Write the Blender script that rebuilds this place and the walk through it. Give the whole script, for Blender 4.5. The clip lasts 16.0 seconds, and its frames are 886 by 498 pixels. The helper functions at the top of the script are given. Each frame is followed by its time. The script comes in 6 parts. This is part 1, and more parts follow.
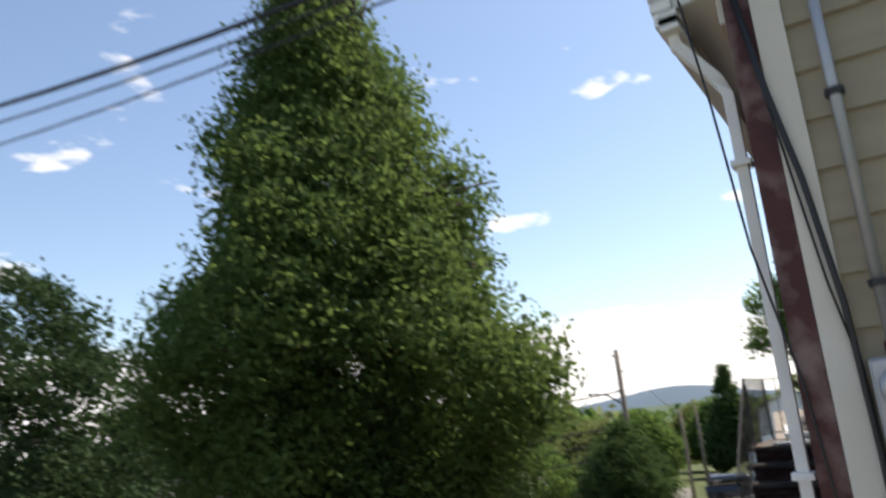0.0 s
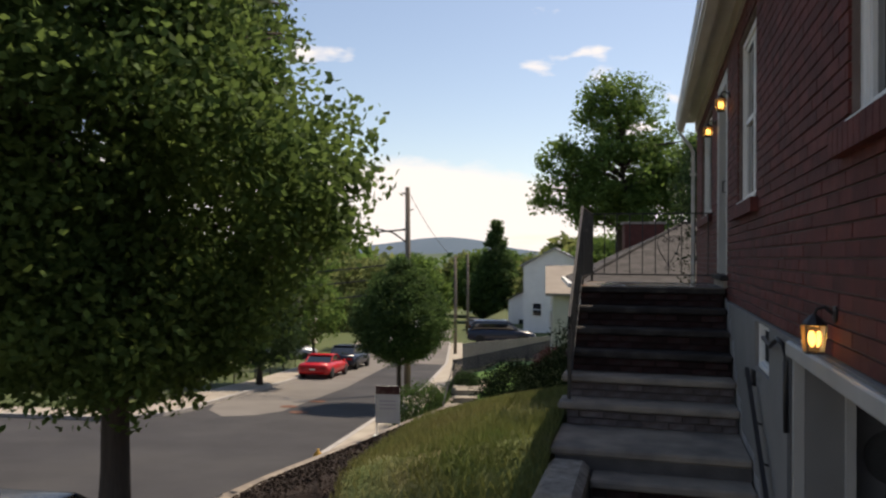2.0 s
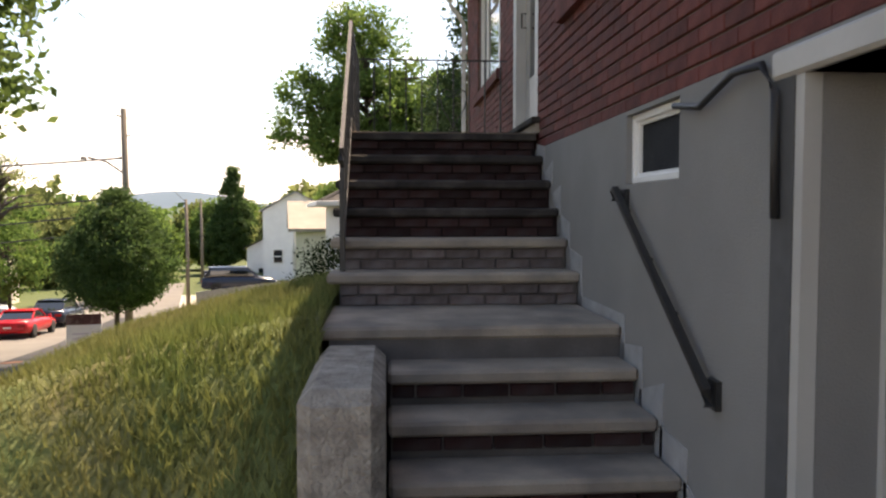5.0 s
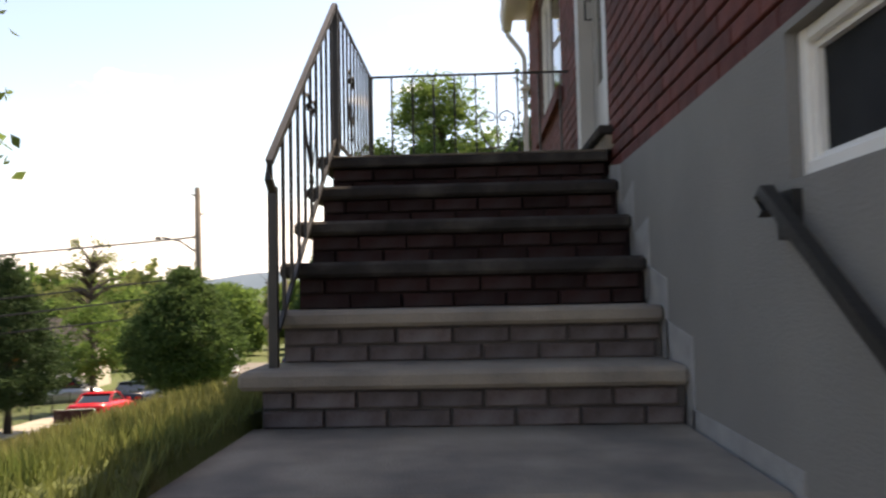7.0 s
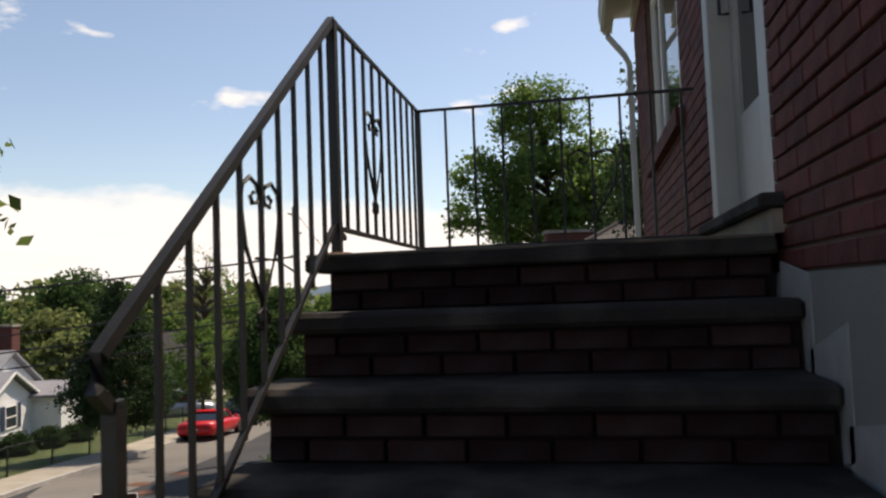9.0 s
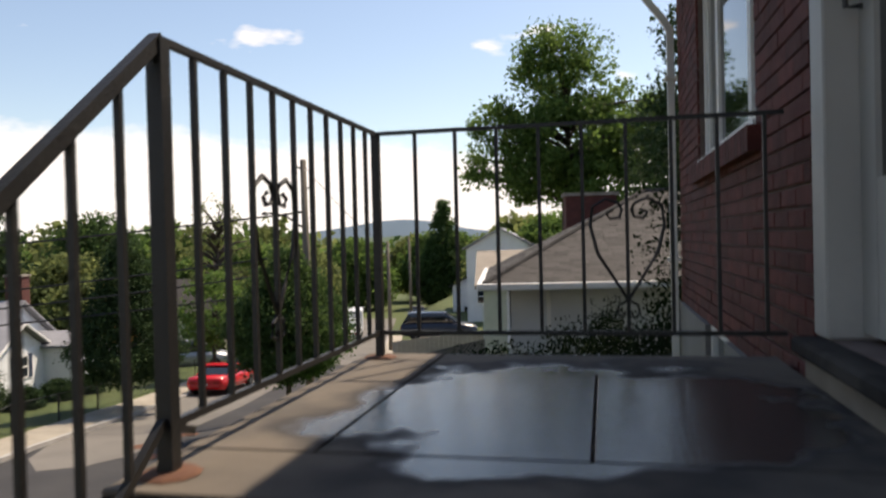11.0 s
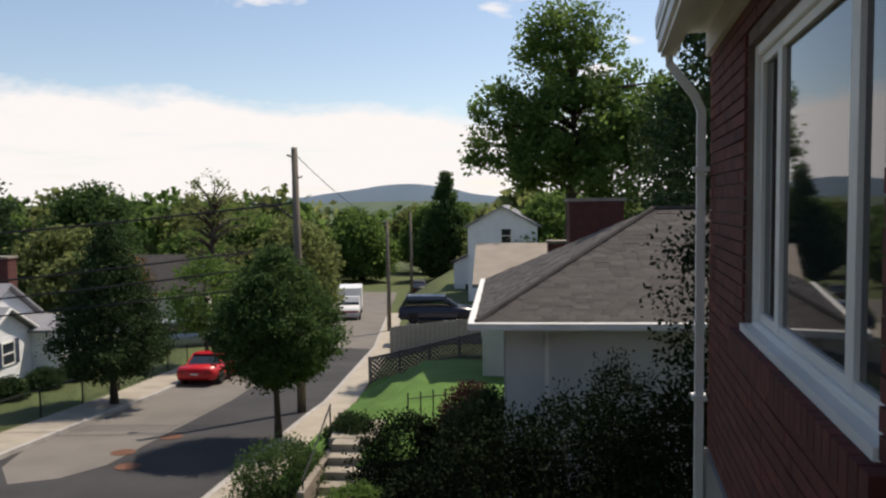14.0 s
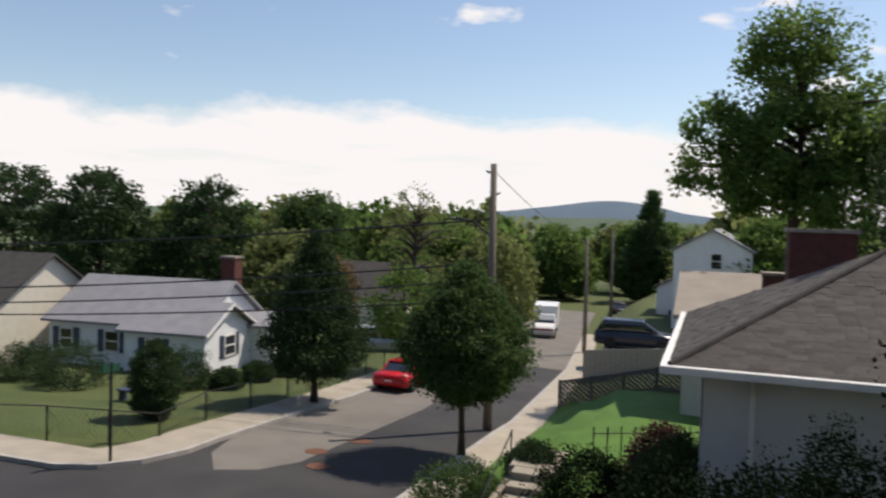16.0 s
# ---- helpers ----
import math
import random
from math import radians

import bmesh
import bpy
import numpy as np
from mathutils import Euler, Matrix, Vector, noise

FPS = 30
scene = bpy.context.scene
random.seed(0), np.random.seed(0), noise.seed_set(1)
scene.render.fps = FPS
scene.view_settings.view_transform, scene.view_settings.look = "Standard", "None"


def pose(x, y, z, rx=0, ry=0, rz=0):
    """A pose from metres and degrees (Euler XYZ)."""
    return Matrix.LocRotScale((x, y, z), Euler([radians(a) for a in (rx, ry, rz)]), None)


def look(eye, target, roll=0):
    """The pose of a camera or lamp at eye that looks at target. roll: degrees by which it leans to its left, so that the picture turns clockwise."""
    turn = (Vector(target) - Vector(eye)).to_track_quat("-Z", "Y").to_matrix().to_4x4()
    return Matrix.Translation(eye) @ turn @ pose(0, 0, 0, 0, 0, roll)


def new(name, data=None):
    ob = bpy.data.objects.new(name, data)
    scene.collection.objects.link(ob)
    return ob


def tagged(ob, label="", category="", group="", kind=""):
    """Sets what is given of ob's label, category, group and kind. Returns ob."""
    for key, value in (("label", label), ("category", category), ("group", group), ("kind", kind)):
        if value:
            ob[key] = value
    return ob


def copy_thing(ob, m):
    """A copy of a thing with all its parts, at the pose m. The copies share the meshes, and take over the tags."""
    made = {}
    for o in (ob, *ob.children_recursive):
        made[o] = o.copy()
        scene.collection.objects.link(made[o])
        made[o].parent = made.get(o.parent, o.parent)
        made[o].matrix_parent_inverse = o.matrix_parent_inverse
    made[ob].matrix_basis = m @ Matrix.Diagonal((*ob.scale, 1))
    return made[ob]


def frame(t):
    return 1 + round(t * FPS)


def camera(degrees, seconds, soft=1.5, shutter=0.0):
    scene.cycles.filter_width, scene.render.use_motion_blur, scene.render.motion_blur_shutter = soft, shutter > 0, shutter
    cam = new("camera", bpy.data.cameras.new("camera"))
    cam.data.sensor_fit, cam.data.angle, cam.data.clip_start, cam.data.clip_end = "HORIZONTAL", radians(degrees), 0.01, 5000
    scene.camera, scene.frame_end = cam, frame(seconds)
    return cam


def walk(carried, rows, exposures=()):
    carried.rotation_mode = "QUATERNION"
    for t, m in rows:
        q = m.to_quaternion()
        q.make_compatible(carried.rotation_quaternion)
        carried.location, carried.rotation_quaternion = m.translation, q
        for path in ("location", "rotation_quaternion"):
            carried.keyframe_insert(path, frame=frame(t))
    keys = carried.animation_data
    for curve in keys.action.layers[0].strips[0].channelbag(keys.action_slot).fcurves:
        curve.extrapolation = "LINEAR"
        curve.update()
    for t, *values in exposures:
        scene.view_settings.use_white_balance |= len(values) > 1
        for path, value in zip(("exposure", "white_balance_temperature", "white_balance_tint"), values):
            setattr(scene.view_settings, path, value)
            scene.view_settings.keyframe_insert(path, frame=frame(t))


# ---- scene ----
cam = camera(61.0, 16.0, soft=2.3, shutter=0.4)
PATH = [
    (0, (0.430, -9.750, 0.550), (-0.565, -8.082, 1.014), -5.6),
    (0.5, (0.04, -9.08, 0.50), (-0.769, -7.275, 0.83), -5.6),
    (1, (-0.114, -8.594, 0.455), (-0.932, -6.801, 0.792), -2.8),
    (1.5, (-0.367, -8.020, 0.355), (-1.106, -6.166, 0.483), -1.2),
    (2, (-0.721, -7.633, 0.284), (-1.251, -5.704, 0.304), 0.4),
    (2.5, (-0.927, -7.240, 0.143), (-1.357, -5.290, 0.242), -1.8),
    (3, (-1.237, -6.809, 0.106), (-1.356, -4.813, 0.07), -0.2),
    (3.5, (-1.285, -6.610, 0.046), (-1.316, -4.623, -0.177), 0.0),
    (4, (-1.353, -6.240, -0.216), (-1.092, -4.261, -0.331), 0.2),
    (4.2, (-1.306, -6.084, -0.329), (-1.112, -4.098, -0.433), 0.4),
    (6.3, (-0.875, -4.421, -0.668), (-0.773, -2.425, -0.745), -0.4),
    (6.5, (-0.809, -4.227, -0.673), (-0.781, -2.228, -0.62), -0.5),
    (7, (-0.690, -3.675, -0.668), (-0.773, -1.679, -0.563), -1.2),
    (7.5, (-0.642, -3.191, -0.617), (-0.997, -1.225, -0.517), -1.9),
    (8, (-0.642, -2.785, -0.492), (-0.829, -0.805, -0.289), -2.4),
    (8.5, (-0.615, -2.530, -0.322), (-0.949, -0.566, -0.145), -1.6),
    (10.8, (-0.5, -1.278, 0.379), (-0.9, 0.68, 0.322), -2.8),
    (11, (-0.587, -1.144, 0.423), (-1.007, 0.811, 0.394), -1.4),
    (11.5, (-0.599, -0.793, 0.636), (-0.98, 1.169, 0.699), 0.5),
    (12, (-0.602, -0.549, 0.852), (-1.079, 1.393, 0.854), 0.4),
    (12.5, (-0.64, -0.284, 1.027), (-0.941, 1.69, 1.141), 0.7),
    (13, (-0.525, -0.150, 1.180), (-1.005, 1.792, 1.154), -0.8),
    (13.5, (-0.586, 0.061, 1.309), (-1.038, 2.003, 1.156), 0.4),
    (14, (-0.604, 0.124, 1.433), (-1.035, 2.073, 1.31), -0.7),
    (14.5, (-0.523, 0.348, 1.566), (-1.174, 2.224, 1.329), 0.2),
    (15, (-0.57, 0.538, 1.576), (-1.322, 2.387, 1.448), 0.3),
    (15.5, (-0.683, 0.708, 1.566), (-1.459, 2.548, 1.449), 1.2),
    (16, (-0.596, 0.772, 1.558), (-1.527, 2.54, 1.47), 1.6),
]
walk(cam, [(t, look(eye, target, roll)) for t, eye, target, roll in PATH],
     exposures=[(0.0, 0.75, 7000, 12), (1.0, 0.4, 7100, 13), (2.0, 0.28, 7500, 15), (3.0, 0.3, 7700, 15), (3.5, 0.95, 8300, 16), (4.2, 1.32, 8500, 17), (6.3, 1.95, 8700, 18), (7.0, 1.3, 8500, 17),
                (8.0, 0.58, 7900, 15), (8.7, 0.33, 7500, 14), (10.8, 0.5, 7500, 14), (12.0, 0.35, 7400, 15), (13.0, 0.2, 7200, 14), (16.0, 0.15, 6900, 13)])

# ---- light ----
SUN = Vector((0.34, 0.55, 1.0)).normalized()
world = bpy.data.worlds.new("sky")
scene.world = world
world.use_nodes = True
wn, wl = world.node_tree.nodes, world.node_tree.links
wn.clear()
sky = wn.new("ShaderNodeTexSky")
sky.sky_type, sky.sun_disc = "NISHITA", False
sky.sun_elevation = math.asin(SUN.z)
sky.sun_rotation = math.atan2(SUN.x, SUN.y)
sky.air_density, sky.dust_density, sky.ozone_density = 1.0, 0.6, 1.5
geo = wn.new("ShaderNodeTexCoord")
sep = wn.new("ShaderNodeSeparateXYZ")
wl.new(geo.outputs["Generated"], sep.inputs[0])


def wmath(op, a, b, clamp=False):
    n = wn.new("ShaderNodeMath")
    n.operation, n.use_clamp = op, clamp
    for k, v in enumerate((a, b)):
        if isinstance(v, (int, float)):
            n.inputs[k].default_value = v
        else:
            wl.new(v, n.inputs[k])
    return n.outputs[0]


def wnoise(scale, zs, detail, rough=0.55):
    mp = wn.new("ShaderNodeMapping")
    mp.inputs["Scale"].default_value = (1, 1, zs)
    wl.new(geo.outputs["Generated"], mp.inputs[0])
    nz = wn.new("ShaderNodeTexNoise")
    nz.inputs["Scale"].default_value, nz.inputs["Detail"].default_value = scale, detail
    nz.inputs["Roughness"].default_value = rough
    wl.new(mp.outputs[0], nz.inputs["Vector"])
    return nz.outputs["Fac"]


# a bank of white cloud along the horizon with a ragged top, thinner streaks in it, and small puffs higher up
edge = wmath("ADD", wmath("MULTIPLY", wnoise(3.2, 2.4, 8, 0.62), 0.17), 0.05)
bank = wmath("MULTIPLY", wmath("SUBTRACT", edge, sep.outputs["Z"]), 38.0, True)
thin = wmath("MULTIPLY", wmath("SUBTRACT", wnoise(4.2, 9.0, 6), 0.52), 6.0, True)
bank = wmath("MULTIPLY", bank, wmath("SUBTRACT", 1.0, wmath("MULTIPLY", thin, 0.42)), True)
puff = wmath("MULTIPLY", wmath("SUBTRACT", wnoise(6.5, 2.6, 5, 0.5), 0.635), 13.0, True)
low = wmath("MULTIPLY", wmath("SUBTRACT", 0.62, sep.outputs["Z"]), 5.0, True)
cover = wmath("MAXIMUM", bank, wmath("MULTIPLY", puff, low), True)
mix = wn.new("ShaderNodeMix")
mix.data_type = "RGBA"
wl.new(cover, mix.inputs[0])
wl.new(sky.outputs[0], mix.inputs[6])
mix.inputs[7].default_value = (6.7, 6.75, 6.95, 1)
bg = wn.new("ShaderNodeBackground")
bg.inputs["Strength"].default_value = 0.125
wl.new(mix.outputs[2], bg.inputs[0])
wo = wn.new("ShaderNodeOutputWorld")
wl.new(bg.outputs[0], wo.inputs[0])

sun_data = bpy.data.lights.new("sun", "SUN")
sun_data.energy, sun_data.angle, sun_data.color = 4.4, radians(0.53), (1.0, 0.93, 0.82)
sun = new("sun", sun_data)
sun.matrix_world = look(SUN * 60, (0, 0, 0))


# ---- materials ----
def material(name, base, second=None, rough=0.7, metal=0.0, scale=6.0, fine=60.0, bump=0.15, stain=None, stain_scale=1.3,
             stain_amount=0.5, vary=0.0, spec=0.4, bump_dist=0.01, streak=(1, 1, 1)):
    """A surface of two tones at two scales, with stains of a third, fine relief and a shift from piece to piece."""
    m = bpy.data.materials.new(name)
    m.use_nodes = True
    n, l = m.node_tree.nodes, m.node_tree.links
    b = n["Principled BSDF"]
    tc = n.new("ShaderNodeTexCoord")
    mp = n.new("ShaderNodeMapping")
    mp.inputs["Scale"].default_value = streak
    l.new(tc.outputs["Object"], mp.inputs[0])
    second = second or tuple(c * 0.75 for c in base)

    def tex(sc, detail=5):
        t = n.new("ShaderNodeTexNoise")
        t.inputs["Scale"].default_value, t.inputs["Detail"].default_value = sc, detail
        l.new(mp.outputs[0], t.inputs["Vector"])
        return t.outputs["Fac"]

    def ramp(f, lo, hi):
        r = n.new("ShaderNodeMapRange")
        r.inputs[1].default_value, r.inputs[2].default_value = lo, hi
        l.new(f, r.inputs[0])
        return r.outputs[0]

    def blend(f, a, c):
        x = n.new("ShaderNodeMix")
        x.data_type = "RGBA"
        for k, v in ((0, f), (6, a), (7, c)):
            if isinstance(v, tuple):
                x.inputs[k].default_value = (*v, 1)
            elif isinstance(v, (int, float)):
                x.inputs[k].default_value = v
            else:
                l.new(v, x.inputs[k])
        return x.outputs[2]

    big, small = tex(scale), tex(fine)
    col = blend(ramp(big, 0.3, 0.7), base, second)
    col = blend(ramp(small, 0.25, 0.75), col, blend(0.5, col, second))
    if stain:
        st = n.new("ShaderNodeMath")
        st.operation = "MULTIPLY"
        l.new(ramp(tex(stain_scale, 7), 0.48, 0.66), st.inputs[0])
        st.inputs[1].default_value = stain_amount
        col = blend(st.outputs[0], col, stain)
    if vary:
        oi = n.new("ShaderNodeObjectInfo")
        gi = n.new("ShaderNodeNewGeometry")
        add = n.new("ShaderNodeMath")
        add.operation = "ADD"
        l.new(oi.outputs["Random"], add.inputs[0])
        l.new(gi.outputs["Random Per Island"], add.inputs[1])
        fr = n.new("ShaderNodeMath")
        fr.operation = "FRACT"
        l.new(add.outputs[0], fr.inputs[0])
        hs = n.new("ShaderNodeHueSaturation")
        vr = n.new("ShaderNodeMapRange")
        vr.inputs[3].default_value, vr.inputs[4].default_value = 1 - vary, 1 + vary
        l.new(fr.outputs[0], vr.inputs[0])
        l.new(vr.outputs[0], hs.inputs["Value"])
        l.new(col, hs.inputs["Color"])
        col = hs.outputs[0]
    l.new(col, b.inputs["Base Color"])
    rr = n.new("ShaderNodeMapRange")
    rr.inputs[3].default_value, rr.inputs[4].default_value = max(rough - 0.12, 0.03), min(rough + 0.12, 1)
    l.new(big, rr.inputs[0])
    l.new(rr.outputs[0], b.inputs["Roughness"])
    b.inputs["Metallic"].default_value = metal
    b.inputs["Specular IOR Level"].default_value = spec
    if bump:
        bp = n.new("ShaderNodeBump")
        bp.inputs["Strength"].default_value, bp.inputs["Distance"].default_value = bump, bump_dist
        l.new(small, bp.inputs["Height"])
        l.new(bp.outputs[0], b.inputs["Normal"])
    return m


def leaf_material(name, a, b2, trans=0.35):
    m = material(name, a, b2, rough=0.75, scale=0.8, fine=5.0, bump=0, vary=0.28, spec=0.15)
    n, l = m.node_tree.nodes, m.node_tree.links
    p = n["Principled BSDF"]
    tr = n.new("ShaderNodeBsdfTranslucent")
    src = p.inputs["Base Color"].links[0].from_socket
    hs = n.new("ShaderNodeHueSaturation")
    hs.inputs["Value"].default_value, hs.inputs["Hue"].default_value = 1.5, 0.485
    l.new(src, hs.inputs["Color"])
    l.new(hs.outputs[0], tr.inputs[0])
    mx = n.new("ShaderNodeMixShader")
    mx.inputs[0].default_value = trans
    l.new(p.outputs[0], mx.inputs[1])
    l.new(tr.outputs[0], mx.inputs[2])
    l.new(mx.outputs[0], n["Material Output"].inputs["Surface"])
    return m


def plain(name, color, rough=0.4, metal=0.0, emit=0.0, trans=0.0):
    m = bpy.data.materials.new(name)
    m.use_nodes = True
    b = m.node_tree.nodes["Principled BSDF"]
    b.inputs["Base Color"].default_value, b.inputs["Roughness"].default_value = (*color, 1), rough
    b.inputs["Metallic"].default_value, b.inputs["Transmission Weight"].default_value = metal, trans
    if emit:
        b.inputs["Emission Color"].default_value, b.inputs["Emission Strength"].default_value = (*color, 1), emit
    return m


BRICK = material("brick", (0.145, 0.031, 0.022), (0.082, 0.021, 0.018), rough=0.85, scale=9, fine=90, bump=0.3, vary=0.28)
DARK_BRICK = material("sooty_brick", (0.12, 0.036, 0.028), (0.075, 0.026, 0.022), rough=0.9, scale=6, fine=60, bump=0.3)
MORTAR = material("mortar", (0.21, 0.16, 0.14), (0.12, 0.085, 0.075), rough=0.95, fine=120, bump=0.3)
STUCCO = material("stucco", (0.24, 0.232, 0.22), (0.195, 0.189, 0.182), rough=0.95, scale=2, fine=140, bump=0.35, stain=(0.205, 0.20, 0.195), stain_scale=0.9, stain_amount=0.6)
STUCCO_WET = material("stucco_wash", (0.36, 0.36, 0.36), (0.25, 0.25, 0.25), rough=0.9, scale=9, fine=120, bump=0.3)
# near-black concrete for the top four treads and the threshold
DARK_CONCRETE = material("dark_worn_concrete", (0.048, 0.042, 0.040), (0.026, 0.024, 0.023), spec=0.1, rough=0.92, scale=5, fine=110, bump=0.4, stain=(0.17, 0.155, 0.14), stain_scale=4.0, stain_amount=0.3)
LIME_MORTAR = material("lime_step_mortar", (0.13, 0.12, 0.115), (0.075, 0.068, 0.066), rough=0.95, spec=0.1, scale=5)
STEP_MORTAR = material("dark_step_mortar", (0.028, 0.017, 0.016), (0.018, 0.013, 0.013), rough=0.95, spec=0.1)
CONCRETE = material("old_concrete", (0.33, 0.28, 0.225), (0.21, 0.18, 0.15), rough=0.85, scale=5, fine=110, bump=0.4, stain=(0.10, 0.09, 0.085), stain_scale=2.2, stain_amount=0.7)
STEP_BRICK = material("step_brick", (0.040, 0.016, 0.015), (0.022, 0.013, 0.013), spec=0.12, rough=0.9, scale=7, fine=90, bump=0.4, stain=(0.10, 0.09, 0.088), stain_scale=3.5, stain_amount=0.3, vary=0.35)
PALE_STEP_BRICK = material("limed_step_brick", (0.115, 0.095, 0.092), (0.065, 0.042, 0.04), rough=0.9, scale=5, fine=90, bump=0.4, stain=(0.26, 0.25, 0.25), stain_scale=4.0, stain_amount=0.5, vary=0.22)
AGGREGATE = material("exposed_aggregate", (0.40, 0.37, 0.32), (0.18, 0.16, 0.14), rough=0.95, scale=14, fine=60, bump=1.0, bump_dist=0.02)
# white siding greyed in the base colour for the bungalow's unlit wall
SHADED_SIDING = material("shade_greyed_siding", (0.58, 0.59, 0.59), (0.50, 0.51, 0.515), rough=0.65, scale=2, fine=30, bump=0.05)
WHITE = material("white_paint", (0.78, 0.77, 0.74), (0.70, 0.69, 0.66), rough=0.5, scale=3, fine=40, bump=0.05, stain=(0.55, 0.53, 0.48), stain_amount=0.25)
CREAM = material("cream_paint", (0.66, 0.62, 0.54), (0.58, 0.54, 0.46), rough=0.55, scale=3, fine=40, bump=0.05)
# white trim paint with the shade of the front put into its colour
SHADED_WHITE = material("shaded_white_paint", (0.47, 0.46, 0.43), (0.40, 0.39, 0.365), rough=0.5, scale=3, fine=40, bump=0.05, stain=(0.30, 0.29, 0.27), stain_amount=0.25)
SIDING = material("tan_siding", (0.34, 0.29, 0.20), (0.29, 0.245, 0.17), rough=0.7, scale=3, fine=50, bump=0.12, streak=(0.3, 1, 6))
VINYL = material("white_siding", (0.74, 0.75, 0.76), (0.66, 0.67, 0.68), rough=0.6, scale=2, fine=30, bump=0.05)
IRON = material("black_iron", (0.012, 0.012, 0.013), (0.018, 0.017, 0.016), rough=0.5, scale=12, fine=120, bump=0.2, spec=0.5)
RUST = material("rust", (0.16, 0.07, 0.035), (0.10, 0.045, 0.03), rough=0.9, scale=20, fine=90)
ASPHALT = material("asphalt", (0.040, 0.039, 0.040), (0.029, 0.028, 0.030), rough=0.92, scale=0.5, fine=45, bump=0.4, stain=(0.056, 0.054, 0.052), stain_scale=0.35, stain_amount=0.5)
OLD_ASPHALT = material("old_asphalt", (0.18, 0.165, 0.145), (0.14, 0.128, 0.114), rough=0.95, scale=0.6, fine=45, bump=0.4, stain=(0.12, 0.11, 0.10), stain_scale=0.5, stain_amount=0.5)
PAVING = material("pavement_concrete", (0.38, 0.34, 0.275), (0.30, 0.265, 0.215), rough=0.95, scale=1.2, fine=60, bump=0.3, stain=(0.22, 0.20, 0.16), stain_amount=0.4, vary=0.12)
KERB = material("kerb_granite", (0.44, 0.42, 0.39), (0.33, 0.31, 0.29), rough=0.9, scale=3, fine=80, bump=0.3, vary=0.12)
GRASS = material("grass", (0.075, 0.125, 0.028), (0.115, 0.13, 0.042), rough=0.9, scale=1.1, fine=22, bump=0.7, bump_dist=0.05, stain=(0.20, 0.155, 0.075), stain_scale=1.1, stain_amount=0.6)
# olive grass, its colour darkened partly for tree shade on the corner lawn
LUSH = material("lush_grass", (0.052, 0.085, 0.018), (0.078, 0.092, 0.028), rough=0.9, scale=0.35, fine=18, bump=0.7, bump_dist=0.05)
BRIGHT_GRASS = material("bright_green_grass", (0.085, 0.18, 0.022), (0.06, 0.135, 0.02), rough=0.9, scale=0.8, fine=18, bump=0.7, bump_dist=0.05)
MULCH = material("mulch", (0.045, 0.026, 0.018), (0.02, 0.013, 0.01), rough=1.0, scale=8, fine=50, bump=1.0, bump_dist=0.04)
EARTH = material("far_ground", (0.07, 0.10, 0.03), (0.05, 0.075, 0.025), rough=1.0, scale=0.05, fine=0.6, bump=0)
SHINGLE = material("asphalt_shingle", (0.080, 0.072, 0.067), (0.050, 0.045, 0.042), rough=0.95, scale=2.5, fine=70, bump=0.4, vary=0.24)
GREY_SHINGLE = material("grey_shingle", (0.27, 0.27, 0.29), (0.21, 0.21, 0.225), rough=0.95, scale=1.5, fine=30, bump=0.3)
BARK = material("bark", (0.085, 0.065, 0.05), (0.045, 0.035, 0.03), rough=1.0, scale=4, fine=30, bump=1.0, bump_dist=0.03, streak=(1, 1, 0.25))
WOODPOLE = material("weathered_pole", (0.22, 0.18, 0.14), (0.14, 0.115, 0.09), rough=0.95, scale=4, fine=40, bump=0.4, streak=(1, 1, 0.1))
FENCE_WOOD = material("grey_fence_wood", (0.17, 0.155, 0.145), (0.11, 0.10, 0.095), rough=0.95, scale=3, fine=30, bump=0.3)
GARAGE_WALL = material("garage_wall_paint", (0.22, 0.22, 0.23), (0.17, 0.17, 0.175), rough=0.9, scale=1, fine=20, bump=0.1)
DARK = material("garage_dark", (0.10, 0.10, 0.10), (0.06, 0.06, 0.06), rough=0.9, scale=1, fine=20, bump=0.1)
REDBOARD = material("red_brown_paint", (0.085, 0.020, 0.017), (0.05, 0.014, 0.013), rough=0.6, scale=6, fine=60, bump=0.2, stain=(0.34, 0.25, 0.22), stain_scale=5, stain_amount=0.5)
CABLE = plain("black_cable", (0.012, 0.012, 0.013), 0.5)
METAL = material("galvanised", (0.42, 0.43, 0.45), (0.34, 0.35, 0.37), rough=0.45, metal=0.6, scale=5, fine=60, bump=0.05)
LEAF_A = leaf_material("maple_leaf", (0.066, 0.112, 0.034), (0.038, 0.076, 0.025), 0.42)
# maple leaf brightened in its colour for sunlight on the street tree
LEAF_F = leaf_material("sunlit_maple_leaf", (0.105, 0.16, 0.042), (0.055, 0.10, 0.03), 0.5)
LEAF_RED = leaf_material("barberry_leaf", (0.075, 0.022, 0.024), (0.04, 0.016, 0.016), 0.3)
# base colour lightened to stand in for haze over the far trees
LEAF_B = leaf_material("haze_lightened_leaf", (0.105, 0.172, 0.042), (0.07, 0.13, 0.034), 0.5)
LEAF_C = leaf_material("dark_leaf", (0.040, 0.072, 0.024), (0.025, 0.05, 0.02), 0.25)
YEW = leaf_material("yew_needle", (0.014, 0.024, 0.010), (0.008, 0.016, 0.007), 0.06)
# olive foliage, its colour paled further for aerial haze
LEAF_D = leaf_material("hazy_olive_leaf", (0.15, 0.175, 0.06), (0.105, 0.135, 0.05), 0.55)
LEAF_E = leaf_material("rust_leaf", (0.22, 0.11, 0.035), (0.13, 0.10, 0.03))
GLASS = plain("window_glass", (0.9, 0.93, 0.95), 0.03, 0.0, 0.0, 0.0)
